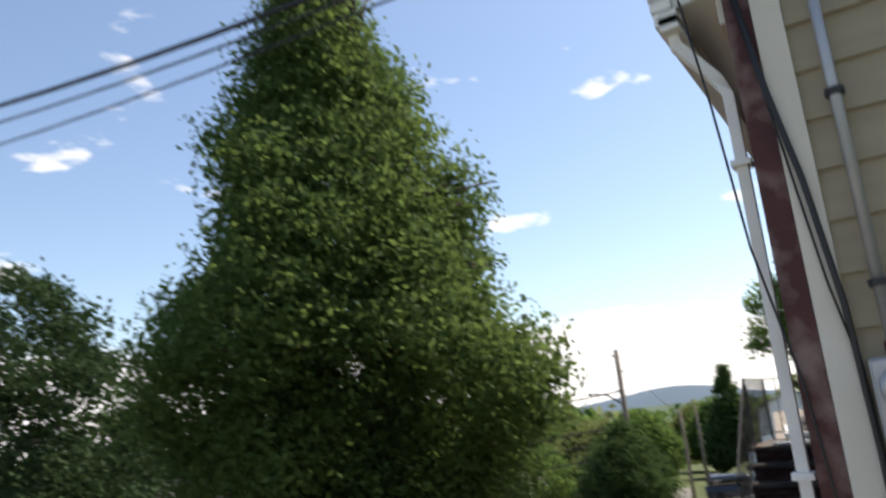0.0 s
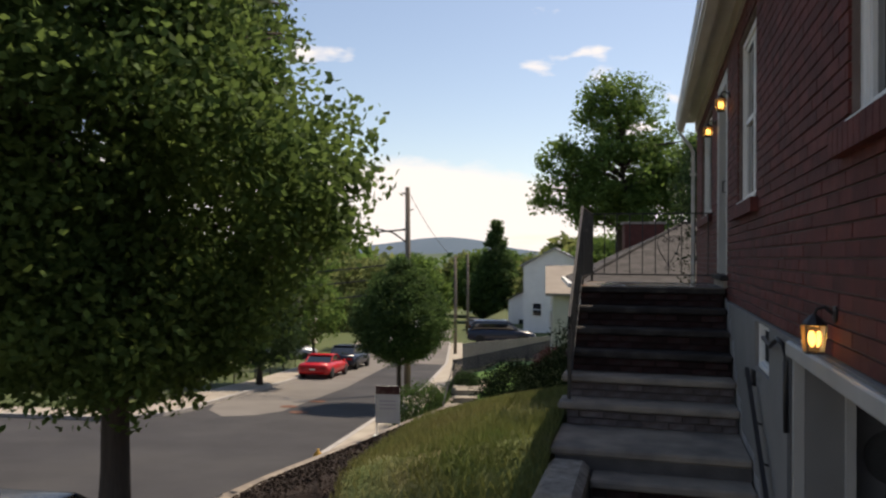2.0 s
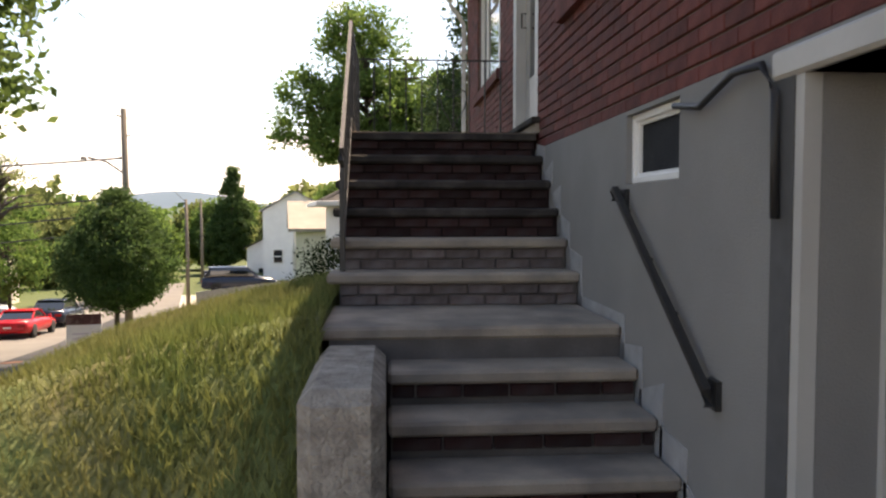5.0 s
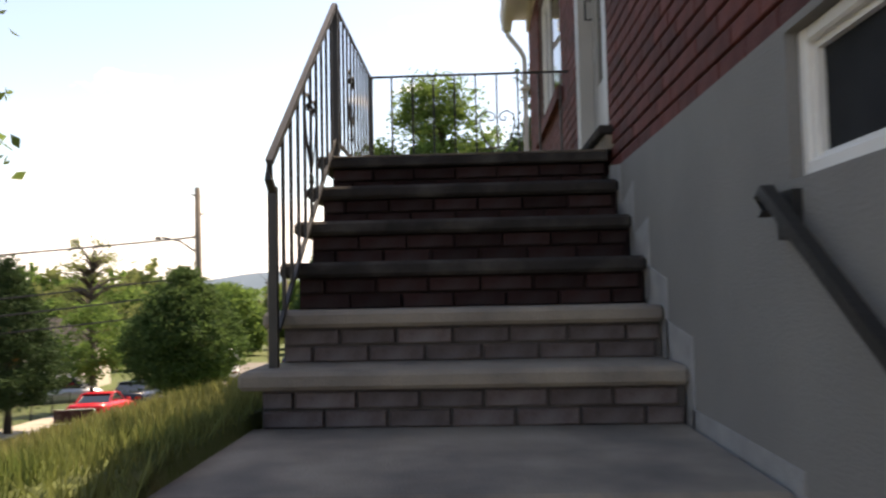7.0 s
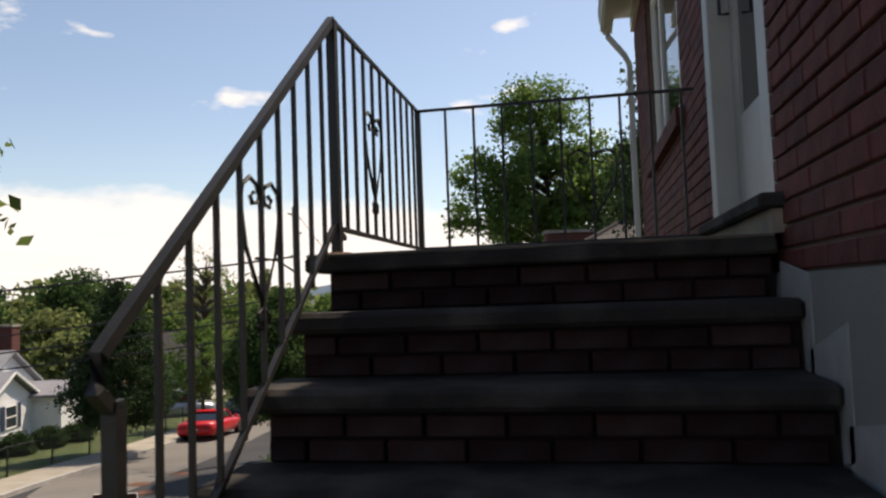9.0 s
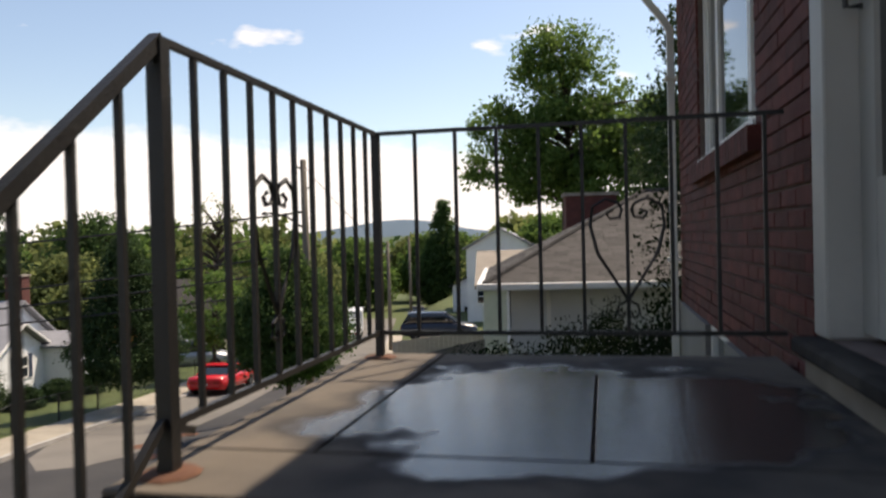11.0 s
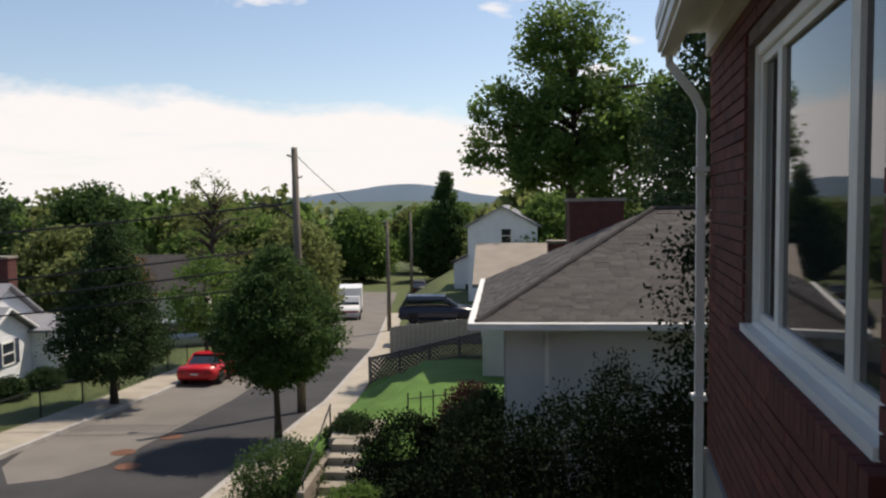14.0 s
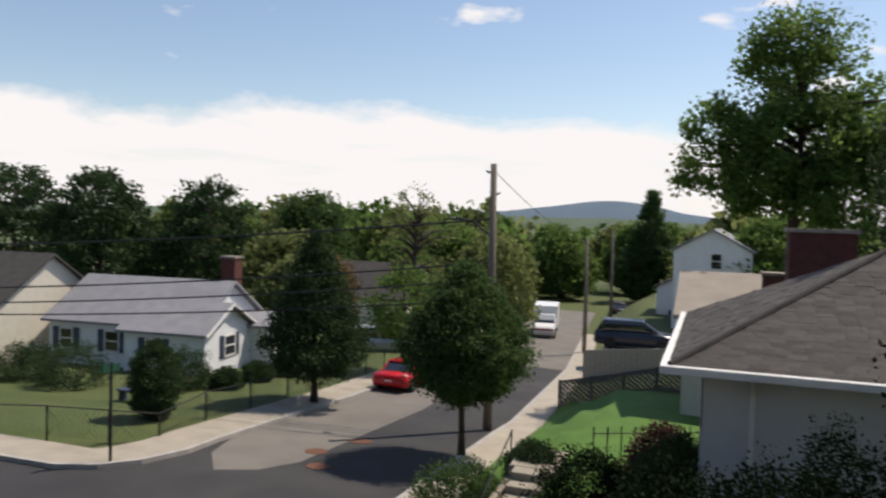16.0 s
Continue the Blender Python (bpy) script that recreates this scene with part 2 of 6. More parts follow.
GLASS.node_tree.nodes["Principled BSDF"].inputs["Base Color"].default_value = (0.012, 0.016, 0.02, 1)
GLASS.node_tree.nodes["Principled BSDF"].inputs["Specular IOR Level"].default_value = 1.0
SCREEN = material("dark_insect_screen", (0.03, 0.032, 0.036), (0.022, 0.024, 0.027), rough=0.8, fine=300, bump=0.3, spec=0.1)
YEW.node_tree.nodes["Principled BSDF"].inputs["Specular IOR Level"].default_value = 0.03
GLOW = plain("lamp_flame", (1.0, 0.60, 0.20), 0.4, 0.0, 4.0)
AMBER = plain("amber_glass", (0.85, 0.62, 0.32), 0.15, 0.0, 0.0, 0.85)
RED_PAINT = plain("red_car_paint", (0.50, 0.012, 0.018), 0.25)
NAVY_PAINT = plain("dark_blue_car_paint", (0.012, 0.018, 0.035), 0.25)
SILVER_PAINT = plain("silver_car_paint", (0.32, 0.33, 0.34), 0.3, 0.5)
TRUCK_WHITE = plain("white_truck_paint", (0.72, 0.72, 0.72), 0.35)
TYRE = plain("tyre_rubber", (0.015, 0.015, 0.015), 0.9)
CHROME = plain("wheel_metal", (0.5, 0.5, 0.52), 0.3, 0.9)
BLACK = plain("black_plastic", (0.015, 0.015, 0.017), 0.5)
YELLOW = plain("hydrant_yellow", (0.42, 0.23, 0.02), 0.55)
SHUTTER = plain("dark_blue_shutter", (0.03, 0.045, 0.085), 0.6)


# ---- building helpers ----
def mesh_of(bm, name, mat, smooth=False):
    me = bpy.data.meshes.new(name)
    bm.to_mesh(me)
    bm.free()
    me.materials.append(mat)
    if smooth:
        me.polygons.foreach_set("use_smooth", [True] * len(me.polygons))
    return me


def part(name, bm, mat, parent, label="", smooth=False):
    """Links a bmesh as one mesh object under a thing or a part."""
    ob = new(name, mesh_of(bm, name, mat, smooth))
    ob.parent = parent
    if label:
        ob["label"] = label
    return ob


def thing(name, at, label, category, group="", turn=0.0, kind=""):
    ob = new(name)
    ob.empty_display_size = 0.1
    ob.matrix_world = pose(*at, 0, 0, turn)
    return tagged(ob, label, category, group, kind)


def structure(name, bm, mat, label, category, smooth=False):
    return tagged(new(name, mesh_of(bm, name, mat, smooth)), label, category, "", "structure")


def box(x0, x1, y0, y1, z0, z1, bm=None, bevel=0.0):
    bm = bm or bmesh.new()
    r = bmesh.ops.create_cube(bm, size=1)
    bmesh.ops.scale(bm, vec=(x1 - x0, y1 - y0, z1 - z0), verts=r["verts"])
    bmesh.ops.translate(bm, vec=((x0 + x1) / 2, (y0 + y1) / 2, (z0 + z1) / 2), verts=r["verts"])
    if bevel:
        es = {e for v in r["verts"] for e in v.link_edges}
        bmesh.ops.bevel(bm, geom=list(es), offset=bevel, segments=1, affect="EDGES")
    return bm


def tube(points, radius, sides=8, bm=None, square=False):
    """A bar along points; radius may be one number or one for each point."""
    bm = bm or bmesh.new()
    pts = [Vector(p) for p in points]
    rs = radius if isinstance(radius, (list, tuple)) else [radius] * len(pts)
    rings = []
    for i, p in enumerate(pts):
        d = (pts[min(i + 1, len(pts) - 1)] - pts[max(i - 1, 0)]).normalized()
        ref = Vector((0, 0, 1)) if abs(d.z) < 0.9 else Vector((0, 1, 0))
        a = d.cross(ref).normalized()
        b = a.cross(d).normalized()
        n = 4 if square else sides
        off = math.pi / 4 if square else 0
        rings.append([bm.verts.new(p + (a * math.cos(off + k * 2 * math.pi / n) + b * math.sin(off + k * 2 * math.pi / n)) * rs[i]) for k in range(n)])
    for r0, r1 in zip(rings, rings[1:]):
        n = len(r0)
        for k in range(n):
            bm.faces.new((r0[k], r0[(k + 1) % n], r1[(k + 1) % n], r1[k]))
    bm.faces.new(rings[0][::-1])
    bm.faces.new(rings[-1])
    return bm


def lathe(profile, sides=16, bm=None, at=(0, 0, 0)):
    """A turned shape round z from (radius, height) pairs."""
    bm = bm or bmesh.new()
    rings = [[bm.verts.new((at[0] + r * math.cos(2 * math.pi * k / sides), at[1] + r * math.sin(2 * math.pi * k / sides), at[2] + z)) for k in range(sides)] for r, z in profile]
    for r0, r1 in zip(rings, rings[1:]):
        for k in range(sides):
            bm.faces.new((r0[k], r0[(k + 1) % sides], r1[(k + 1) % sides], r1[k]))
    bm.faces.new(rings[0][::-1])
    bm.faces.new(rings[-1])
    return bm


def slab(outline, height, thick, bm=None):
    """A slab over an outline of (x, y) whose top lies at height(x, y)."""
    bm = bm or bmesh.new()
    top = [bm.verts.new((x, y, height(x, y))) for x, y in outline]
    low = [bm.verts.new((x, y, height(x, y) - thick)) for x, y in outline]
    n = len(outline)
    faces = [bm.faces.new(top)]
    bm.faces.new(low[::-1])
    for k in range(n):
        bm.faces.new((top[k], low[k], low[(k + 1) % n], top[(k + 1) % n]))
    bmesh.ops.recalc_face_normals(bm, faces=bm.faces[:])
    bmesh.ops.triangulate(bm, faces=[f for f in bm.faces if len(f.verts) > 4])
    return bm


# ---- plan of the ground ----
def smooth01(a, b, v):
    t = min(max((v - a) / (b - a), 0), 1)
    return t * t * (3 - 2 * t)


def kerb_x(y):
    if y < 26:
        return -9.33 - 0.137 * (y - 13.7)
    return -10.935 - 0.20 * (y - 26) if y < 42 else -14.135 - 0.25 * (y - 42)


def road_z(y):
    return -5.15 - 0.07 * (min(max(y, -40), 42) - 14) - 0.04 * max(y - 42, 0)


ROAD_W = 6.9


def left_x(y):
    return kerb_x(y) - ROAD_W


def lawn_z(x, y):
    """The front lawn: level beside the steps, falling to the street and to the driveway."""
    d = max(-1.5 - x, 0)
    top = -1.06 - (0.17 - 0.023 * min(d, 4.5)) * max(y, 0)
    z = top - (0.17 * d + 0.05 * d * d if d < 1.6 else 0.40 + 0.45 * (d - 1.6))
    drive = -2.22 + 0.30 * min(x + 1.5, 0)
    return z + (min(drive, z) - z) * smooth01(-1.9, -3.35, y)


def ground_z(x, y):
    k, l = kerb_x(y), left_x(y)
    if x < l - 1.0:
        north, south = 12.1 + 0.206 * (x + 21.5) + 1.9, 3.4 + 0.168 * (x + 21) - 0.6
        if x < l - 1.0 and south < y < north:
            return road_z(y) - 0.15
        if x < l - 1.7:
            return road_z(y) + 0.10 - 0.03 * min(l - 1.7 - x, 60) * smooth01(0, 8, max(y - north, south - y))
    if x < k + 1.25:
        return road_z(y) - 0.12
    s = road_z(y) + 0.05
    if y < 9.5:
        return s - 0.25 + (-2.7 - s) * smooth01(k + 1.9, -2.0, x) * smooth01(9.5, 6.5, y)
    if y < 14.5:
        return s
    up = -3.9 - 0.11 * min(max(y - 20, 0), 22)
    return s + (up - s) * smooth01(k + 1.3, k + 5.2, x) * smooth01(14.5, 16.5, y)


# ---- ground sheet, to the horizon ----
def build_ground():
    xs = [-3000, -1500, -700, -350, -200, -140, -100, -80] + list(range(-68, 42, 1)) + [50, 70, 120, 300, 900, 3000]
    ys = [-2500, -900, -300, -120, -70] + list(range(-45, 78, 1)) + [90, 110, 150, 220, 320, 480, 800, 1500, 3200]
    bm = bmesh.new()
    grid = []
    for y in ys:
        row = []
        for x in xs:
            cy, cx = min(max(y, -45), 80), min(max(x, -68), 41)
            z = ground_z(cx, cy)
            far = smooth01(78, 320, y) * 16 + smooth01(80, 300, abs(x)) * 10
            row.append(bm.verts.new((x, y, z - far)))
        grid.append(row)
    for a, b in zip(grid, grid[1:]):
        for k in range(len(xs) - 1):
            bm.faces.new((a[k], a[k + 1], b[k + 1], b[k]))
    return structure("ground", bm, LUSH, "green grassy ground falling away with the street", "ground", True)


build_ground()

# ---- streets ----
NEAR = -36
corner = [(left_x(17.4), 17.4), (-16.42, 15.9), (-16.52, 14.4), (-16.95, 13.4), (-17.75, 12.75), (-19.5, 12.4), (-21.5, 12.0)]
far_side = [(-68, 2.5), (-68, -4.5), (-21, 3.4), (left_x(2) - 2.2, 2.6), (left_x(1) - 0.8, 1.2), (left_x(-1), -1.0)]
outline = [(kerb_x(NEAR), NEAR), (kerb_x(26), 26), (kerb_x(42), 42), (left_x(42), 42), (left_x(26), 26)] + corner + far_side + [(left_x(NEAR), NEAR)]
structure("road", slab(outline, lambda x, y: road_z(y), 0.3), ASPHALT, "dark patched asphalt street with a side street", "road")
far_road = [(kerb_x(42), 42)] + [(kerb_x(y), y) for y in (45, 60, 80, 110)] + [(left_x(y), y) for y in (110, 80, 60, 45, 42)]
structure("road_far", slab(far_road, lambda x, y: road_z(y), 0.3), OLD_ASPHALT, "pale worn asphalt at the bottom of the street", "road")
patch = [(left_x(y) + 0.02, y) for y in (60, 42, 26, 18)] + [(left_x(16.8) + 0.6, 16.4), (left_x(15.5) + 1.7, 15.2), (left_x(15.8) + 2.6, 15.9), (left_x(16.0) + 3.0, 17.2)] + [(left_x(y) + 3.2, y) for y in (20, 26, 42, 60)]
structure("road_patch", slab(patch, lambda x, y: road_z(y) + 0.006, 0.004), OLD_ASPHALT, "sun-bleached older asphalt lane with tar seams", "road")


def offset(line, d):
    out = []
    for i, p in enumerate(line):
        a, b = Vector(line[max(i - 1, 0)]), Vector(line[min(i + 1, len(line) - 1)])
        t = (b - a).normalized()
        out.append((p[0] - t.y * d, p[1] + t.x * d))
    return out


def strip(name, line, d0, d1, lift, mat, label, category):
    a, b = offset(line, d0), offset(line, d1)
    bm = bmesh.new()
    for i in range(len(line) - 1):
        slab([a[i], a[i + 1], b[i + 1], b[i]], lambda x, y: road_z(y) + lift, 0.35, bm)
    bmesh.ops.remove_doubles(bm, verts=bm.verts[:], dist=0.001)
    return structure(name, bm, mat, label, category)


right_line = [(kerb_x(y), y) for y in range(-36, 62, 2)]
left_line = [(left_x(y), y) for y in range(60, 18, -2)] + corner + [(-30, 10.3), (-45, 7.2), (-67, 2.7)]
strip("kerb_east", right_line, 0.0, -0.16, 0.13, KERB, "pale granite kerb along the street", "kerb")
strip("pavement_east", right_line, -0.16, -1.2, 0.12, PAVING, "pale concrete pavement beside the street", "pavement")
strip("kerb_west", left_line, 0.0, -0.16, 0.13, KERB, "granite kerb curving round the street corner", "kerb")
strip("pavement_west", left_line, -0.16, -1.7, 0.12, PAVING, "sunlit concrete pavement round the street corner", "pavement")

bm = bmesh.new()
grid = []
for j in range(30):
    y = 15.5 + 0.5 * j
    row = []
    for i in range(13):
        x = kerb_x(y) + 1.3 + (-3.2 - kerb_x(y) - 1.3) * i / 12
        row.append(bm.verts.new((x, y, max(ground_z(math.floor(x) + u, math.floor(y) + v) for u in (0, 1) for v in (0, 1)) + 0.012)))
    grid.append(row)
for p, q in zip(grid, grid[1:]):
    for k in range(12):
        bm.faces.new((p[k], p[k + 1], q[k + 1], q[k]))
structure("lawn_next_door", bm, BRIGHT_GRASS, "bright green lawn of the bungalow", "lawn", True)

# ---- front yard ----
def build_lawn():
    bm = bmesh.new()
    xs = [-1.405] + [-1.43 - 0.15 * i for i in range(12)]
    ys = [-3.25 + 0.25 * i for i in range(52)]
    grid = [[bm.verts.new((x, y, lawn_z(x, y) + 0.03 * noise.noise((x * 1.3, y * 1.3, 0)) - (0.9 if x > -1.41 else 0))) for x in xs] for y in ys]
    for a, b in zip(grid, grid[1:]):
        for k in range(len(xs) - 1):
            bm.faces.new((a[k], a[k + 1], b[k + 1], b[k]))
    return structure("lawn", bm, GRASS, "sloping front lawn with dry brown patches", "lawn", True)


build_lawn()


def build_mulch():
    bm = bmesh.new()
    xs = [-3.04 - 0.2 * i for i in range(11)]
    ys = [-3.25 + 0.25 * i for i in range(52)]
    grid = [[bm.verts.new((x, y, lawn_z(x, y) + 0.05 * noise.noise((x * 3, y * 3, 4)) - 0.03)) for x in xs] for y in ys]
    for a, b in zip(grid, grid[1:]):
        for k in range(len(xs) - 1):
            bm.faces.new((a[k], a[k + 1], b[k + 1], b[k]))
    return structure("mulch_bed", bm, MULCH, "dark bark mulch bed along the lawn's edge", "mulch", True)


build_mulch()
bm = bmesh.new()
for i in range(13):
    y = -3.25 + i
    slab([(-5.25, y), (-5.03, y), (-5.03, y + 1), (-5.25, y + 1)], lambda x, yy: lawn_z(-5.03, yy) - 0.02, 3.0, bm)
structure("retaining_wall", bm, CONCRETE, "low concrete retaining wall under the mulch bed", "retaining wall")


def walk_z(y):
    """The path that falls along the side of the house to the driveway."""
    return -2.22 + 1.3 * smooth01(-4.6, -10.0, y)


def build_drive():
    bm = bmesh.new()
    ys = [-3.25 - 0.25 * i for i in range(36)]
    xs = [1.9, 0.9, 0.0, -1.0, -1.5, -2.5, -3.5, -4.5, -5.6, -6.4]
    grid = [[bm.verts.new((x, y, walk_z(y) + (0.30 if y > -8 else 0.25) * min(x + 1.5, 0))) for x in xs] for y in ys]
    for a, b in zip(grid, grid[1:]):
        for k in range(len(xs) - 1):
            bm.faces.new((a[k], b[k], b[k + 1], a[k + 1]))
    bmesh.ops.recalc_face_normals(bm, faces=bm.faces[:])
    return structure("driveway", bm, CONCRETE, "grey concrete driveway sloping to the street", "driveway", True)


build_drive()

# ---- the brick house ----
Y0, Y1, WALL_TOP = -6.2, 5.0, 2.45
STUCCO_TOP = -0.12


def wall_with_holes(name, x0, x1, ya, yb, za, zb, holes, mat, label):
    ys = sorted({ya, yb, *[v for h in holes for v in h[:2]]})
    zs = sorted({za, zb, *[v for h in holes for v in h[2:]]})
    bm = bmesh.new()
    for a, b in zip(ys, ys[1:]):
        for c, d in zip(zs, zs[1:]):
            if not any(h[0] <= a and b <= h[1] and h[2] <= c and d <= h[3] for h in holes):
                box(x0, x1, a, b, c, d, bm)
    bmesh.ops.remove_doubles(bm, verts=bm.verts[:], dist=0.0005)
    both = {}
    for f in bm.faces:
        both.setdefault(frozenset(v.index for v in f.verts), []).append(f)
    bm.verts.index_update()
    both = {}
    for f in bm.faces:
        both.setdefault(frozenset(v.index for v in f.verts), []).append(f)
    bmesh.ops.delete(bm, geom=[f for fs in both.values() if len(fs) > 1 for f in fs], context="FACES_ONLY")
    return structure(name, bm, mat, label, "wall")


W2 = (-1.95, -0.80, 0.72, 2.10)
PW = (1.99, 3.80, 0.83, 2.12)
DOOR = (0.10, 1.20, 0.12, 2.14)
W1 = (-5.6, -4.5, 0.78, 2.10)
SW = (-2.70, -2.07, -0.455, -0.14)
BW = (2.75, 3.48, -0.55, -0.12)
GAR = (-6.05, -3.56, -2.6, -0.215)
wall_front = wall_with_holes("wall_front", 0.012, 0.25, Y0, Y1, STUCCO_TOP, WALL_TOP, [W1, W2, PW, DOOR], MORTAR, "red brick front wall with pale mortar joints")
wall_base = wall_with_holes("wall_base", -0.02, 0.25, Y0, Y1, -4.8, STUCCO_TOP, [SW, GAR, BW], STUCCO, "grey stucco foundation wall under the brick")
structure("wall_side", box(0.25, 8.0, Y0, Y0 + 0.2, -3.0, 2.45), SIDING, "tan clapboard side wall with a meter", "wall")
structure("wall_back", box(7.8, 8.0, Y0 + 0.2, Y1, -3.0, 2.45), SIDING, "tan clapboard back wall", "wall")
structure("wall_north", box(0.25, 7.8, Y1 - 0.2, Y1, -4.8, 2.45), SIDING, "plain end wall of the house", "wall")
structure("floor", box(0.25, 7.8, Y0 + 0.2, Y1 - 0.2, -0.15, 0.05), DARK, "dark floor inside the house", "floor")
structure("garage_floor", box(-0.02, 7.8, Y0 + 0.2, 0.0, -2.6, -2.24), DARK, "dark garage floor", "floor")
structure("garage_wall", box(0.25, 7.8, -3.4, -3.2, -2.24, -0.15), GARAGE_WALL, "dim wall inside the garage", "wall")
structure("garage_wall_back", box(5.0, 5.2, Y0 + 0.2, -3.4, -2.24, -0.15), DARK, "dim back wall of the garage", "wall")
structure("inside_wall", box(3.0, 3.1, Y0 + 0.2, Y1 - 0.2, 0.05, 2.45), CREAM, "pale inner wall seen through the windows", "wall")
structure("ceiling", box(-0.22, 8.2, Y0 - 0.04, Y1 + 0.02, 2.45, 2.55), WHITE, "boarded soffit and ceiling under the eaves", "ceiling")


def build_roof():
    bm = bmesh.new()
    a = [(-0.24, Y0 - 0.08), (8.3, Y0 - 0.08), (8.3, Y1 + 0.05), (-0.24, Y1 + 0.05)]
    lo = [bm.verts.new((x, y, 2.56)) for x, y in a]
    r0, r1 = bm.verts.new((3.9, Y0 + 2.5, 4.4)), bm.verts.new((3.9, Y1 - 2.5, 4.4))
    bm.faces.new((lo[0], lo[1], r0))
    bm.faces.new((lo[1], lo[2], r1, r0))
    bm.faces.new((lo[2], lo[3], r1))
    bm.faces.new((lo[3], lo[0], r0, r1))
    bm.faces.new(lo)
    bmesh.ops.recalc_face_normals(bm, faces=bm.faces[:])
    return structure("roof", bm, SHINGLE, "hipped shingle roof of the brick house", "roof")


build_roof()

# ---- the front steps ----
RISE = 0.185
EDGES = [0.0, -0.245, -0.50, -0.745, -0.99, -1.28, -2.05, -2.30, -2.55, -2.80, -3.05, -3.28, -3.50]
LEFT = -1.40


def step_z(i):
    """Height of a tread: the lower flight has lower risers."""
    return -RISE * min(i, 6) - 0.153 * max(i - 6, 0)


def build_steps():
    steps = thing("front_steps", (0, 0, 0), "worn concrete and brick front steps beside the wall", "steps", kind="structure")
    rng = random.Random(4)
    for i, y in enumerate(EDGES):
        z = step_z(i)
        back = EDGES[i - 1] + 0.05 if i else 1.55
        left = LEFT if i <= 6 else -1.12
        over = 0.06 if i < 6 else (0.03 if i == 6 else 0.0)
        top = z - 0.012 if i == 0 else z
        part("tread", box(left - over, -0.025, y, back, z - 0.06, top, bevel=0.008 if i == 0 else 0.014), DARK_CONCRETE if i < 4 else CONCRETE, steps, "worn grey concrete tread")
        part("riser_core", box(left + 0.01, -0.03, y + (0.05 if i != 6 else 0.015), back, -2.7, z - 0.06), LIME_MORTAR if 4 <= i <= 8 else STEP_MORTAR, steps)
    return steps


steps = build_steps()
PUDDLE = material("damp_concrete", (0.165, 0.138, 0.112), (0.115, 0.097, 0.08), rough=0.85, scale=4, fine=110, bump=0.15, stain=(0.07, 0.062, 0.056), stain_scale=2.3, stain_amount=0.8)


def wet(m, centre, radius):
    """Standing water in a shallow hollow, its rim broken by noise, with a dark damp margin round it."""
    n, l = m.node_tree.nodes, m.node_tree.links
    b = n["Principled BSDF"]

    def node(kind, **values):
        k = n.new("ShaderNode" + kind)
        for name, v in values.items():
            k.inputs[name].default_value = v
        return k

    tc = n.new("ShaderNodeTexCoord")
    off = n.new("ShaderNodeVectorMath")
    off.operation = "SUBTRACT"
    off.inputs[1].default_value = (*centre, 0)
    l.new(tc.outputs["Object"], off.inputs[0])
    div = n.new("ShaderNodeVectorMath")
    div.operation = "DIVIDE"
    div.inputs[1].default_value = (*radius, 1)
    l.new(off.outputs[0], div.inputs[0])
    length = n.new("ShaderNodeVectorMath")
    length.operation = "LENGTH"
    l.new(div.outputs[0], length.inputs[0])
    t = node("TexNoise", Scale=3.2, Detail=3.0)
    l.new(tc.outputs["Object"], t.inputs["Vector"])
    wob = n.new("ShaderNodeMath")
    wob.operation = "MULTIPLY_ADD"
    wob.inputs[1].default_value, wob.inputs[2].default_value = 1.5, -0.75
    l.new(t.outputs["Fac"], wob.inputs[0])
    dist = n.new("ShaderNodeMath")
    dist.operation = "ADD"
    l.new(length.outputs["Value"], dist.inputs[0])
    l.new(wob.outputs[0], dist.inputs[1])

    def fall(lo, hi):
        r = n.new("ShaderNodeMapRange")
        r.inputs[1].default_value, r.inputs[2].default_value, r.inputs[3].default_value, r.inputs[4].default_value = lo, hi, 1.0, 0.0
        l.new(dist.outputs[0], r.inputs[0])
        return r.outputs[0]

    damp, water = fall(0.98, 1.22), fall(0.86, 1.0)
    col = n.new("ShaderNodeMix")
    col.data_type = "RGBA"
    l.new(damp, col.inputs[0])
    l.new(b.inputs["Base Color"].links[0].from_socket, col.inputs[6])
    col.inputs[7].default_value = (0.045, 0.041, 0.040, 1)
    l.new(col.outputs[2], b.inputs["Base Color"])
    rough = n.new("ShaderNodeMapRange")
    rough.inputs[3].default_value, rough.inputs[4].default_value = 0.85, 0.11
    l.new(water, rough.inputs[0])
    l.new(rough.outputs[0], b.inputs["Roughness"])
    spec = n.new("ShaderNodeMapRange")
    spec.inputs[3].default_value, spec.inputs[4].default_value = 0.25, 0.75
    l.new(water, spec.inputs[0])
    l.new(spec.outputs[0], b.inputs["Specular IOR Level"])


wet(PUDDLE, (-0.66, 0.72), (0.60, 0.62))
for x0, x1, y0, y1 in ((-1.455, -0.03, 0.004, 0.27), (-1.455, -1.17, 0.276, 1.545), (-1.164, -0.62, 0.276, 1.16), (-0.614, -0.03, 0.276, 1.16), (-1.164, -0.03, 1.166, 1.545)):
    part("slab", box(x0, x1, y0, y1, -0.012, 0.0 if x1 - x0 < 0.9 else -0.001, bevel=0.003), PUDDLE, steps, "damp concrete landing slab")
# plaster splashed on the wall along the steps
for i, y in enumerate(EDGES[1:], 1):
    bm = bmesh.new()
    z = step_z(i)
    slab([(-0.024, y - 0.03), (-0.019, y - 0.03), (-0.019, EDGES[i - 1] + 0.0), (-0.024, EDGES[i - 1] + 0.0)], lambda a, b: z + 0.10 + 0.05 * math.sin(b * 31), 0.30, bm)
    part("plaster_edge", bm, STUCCO_WET, steps, "pale plaster splashed along the wall")
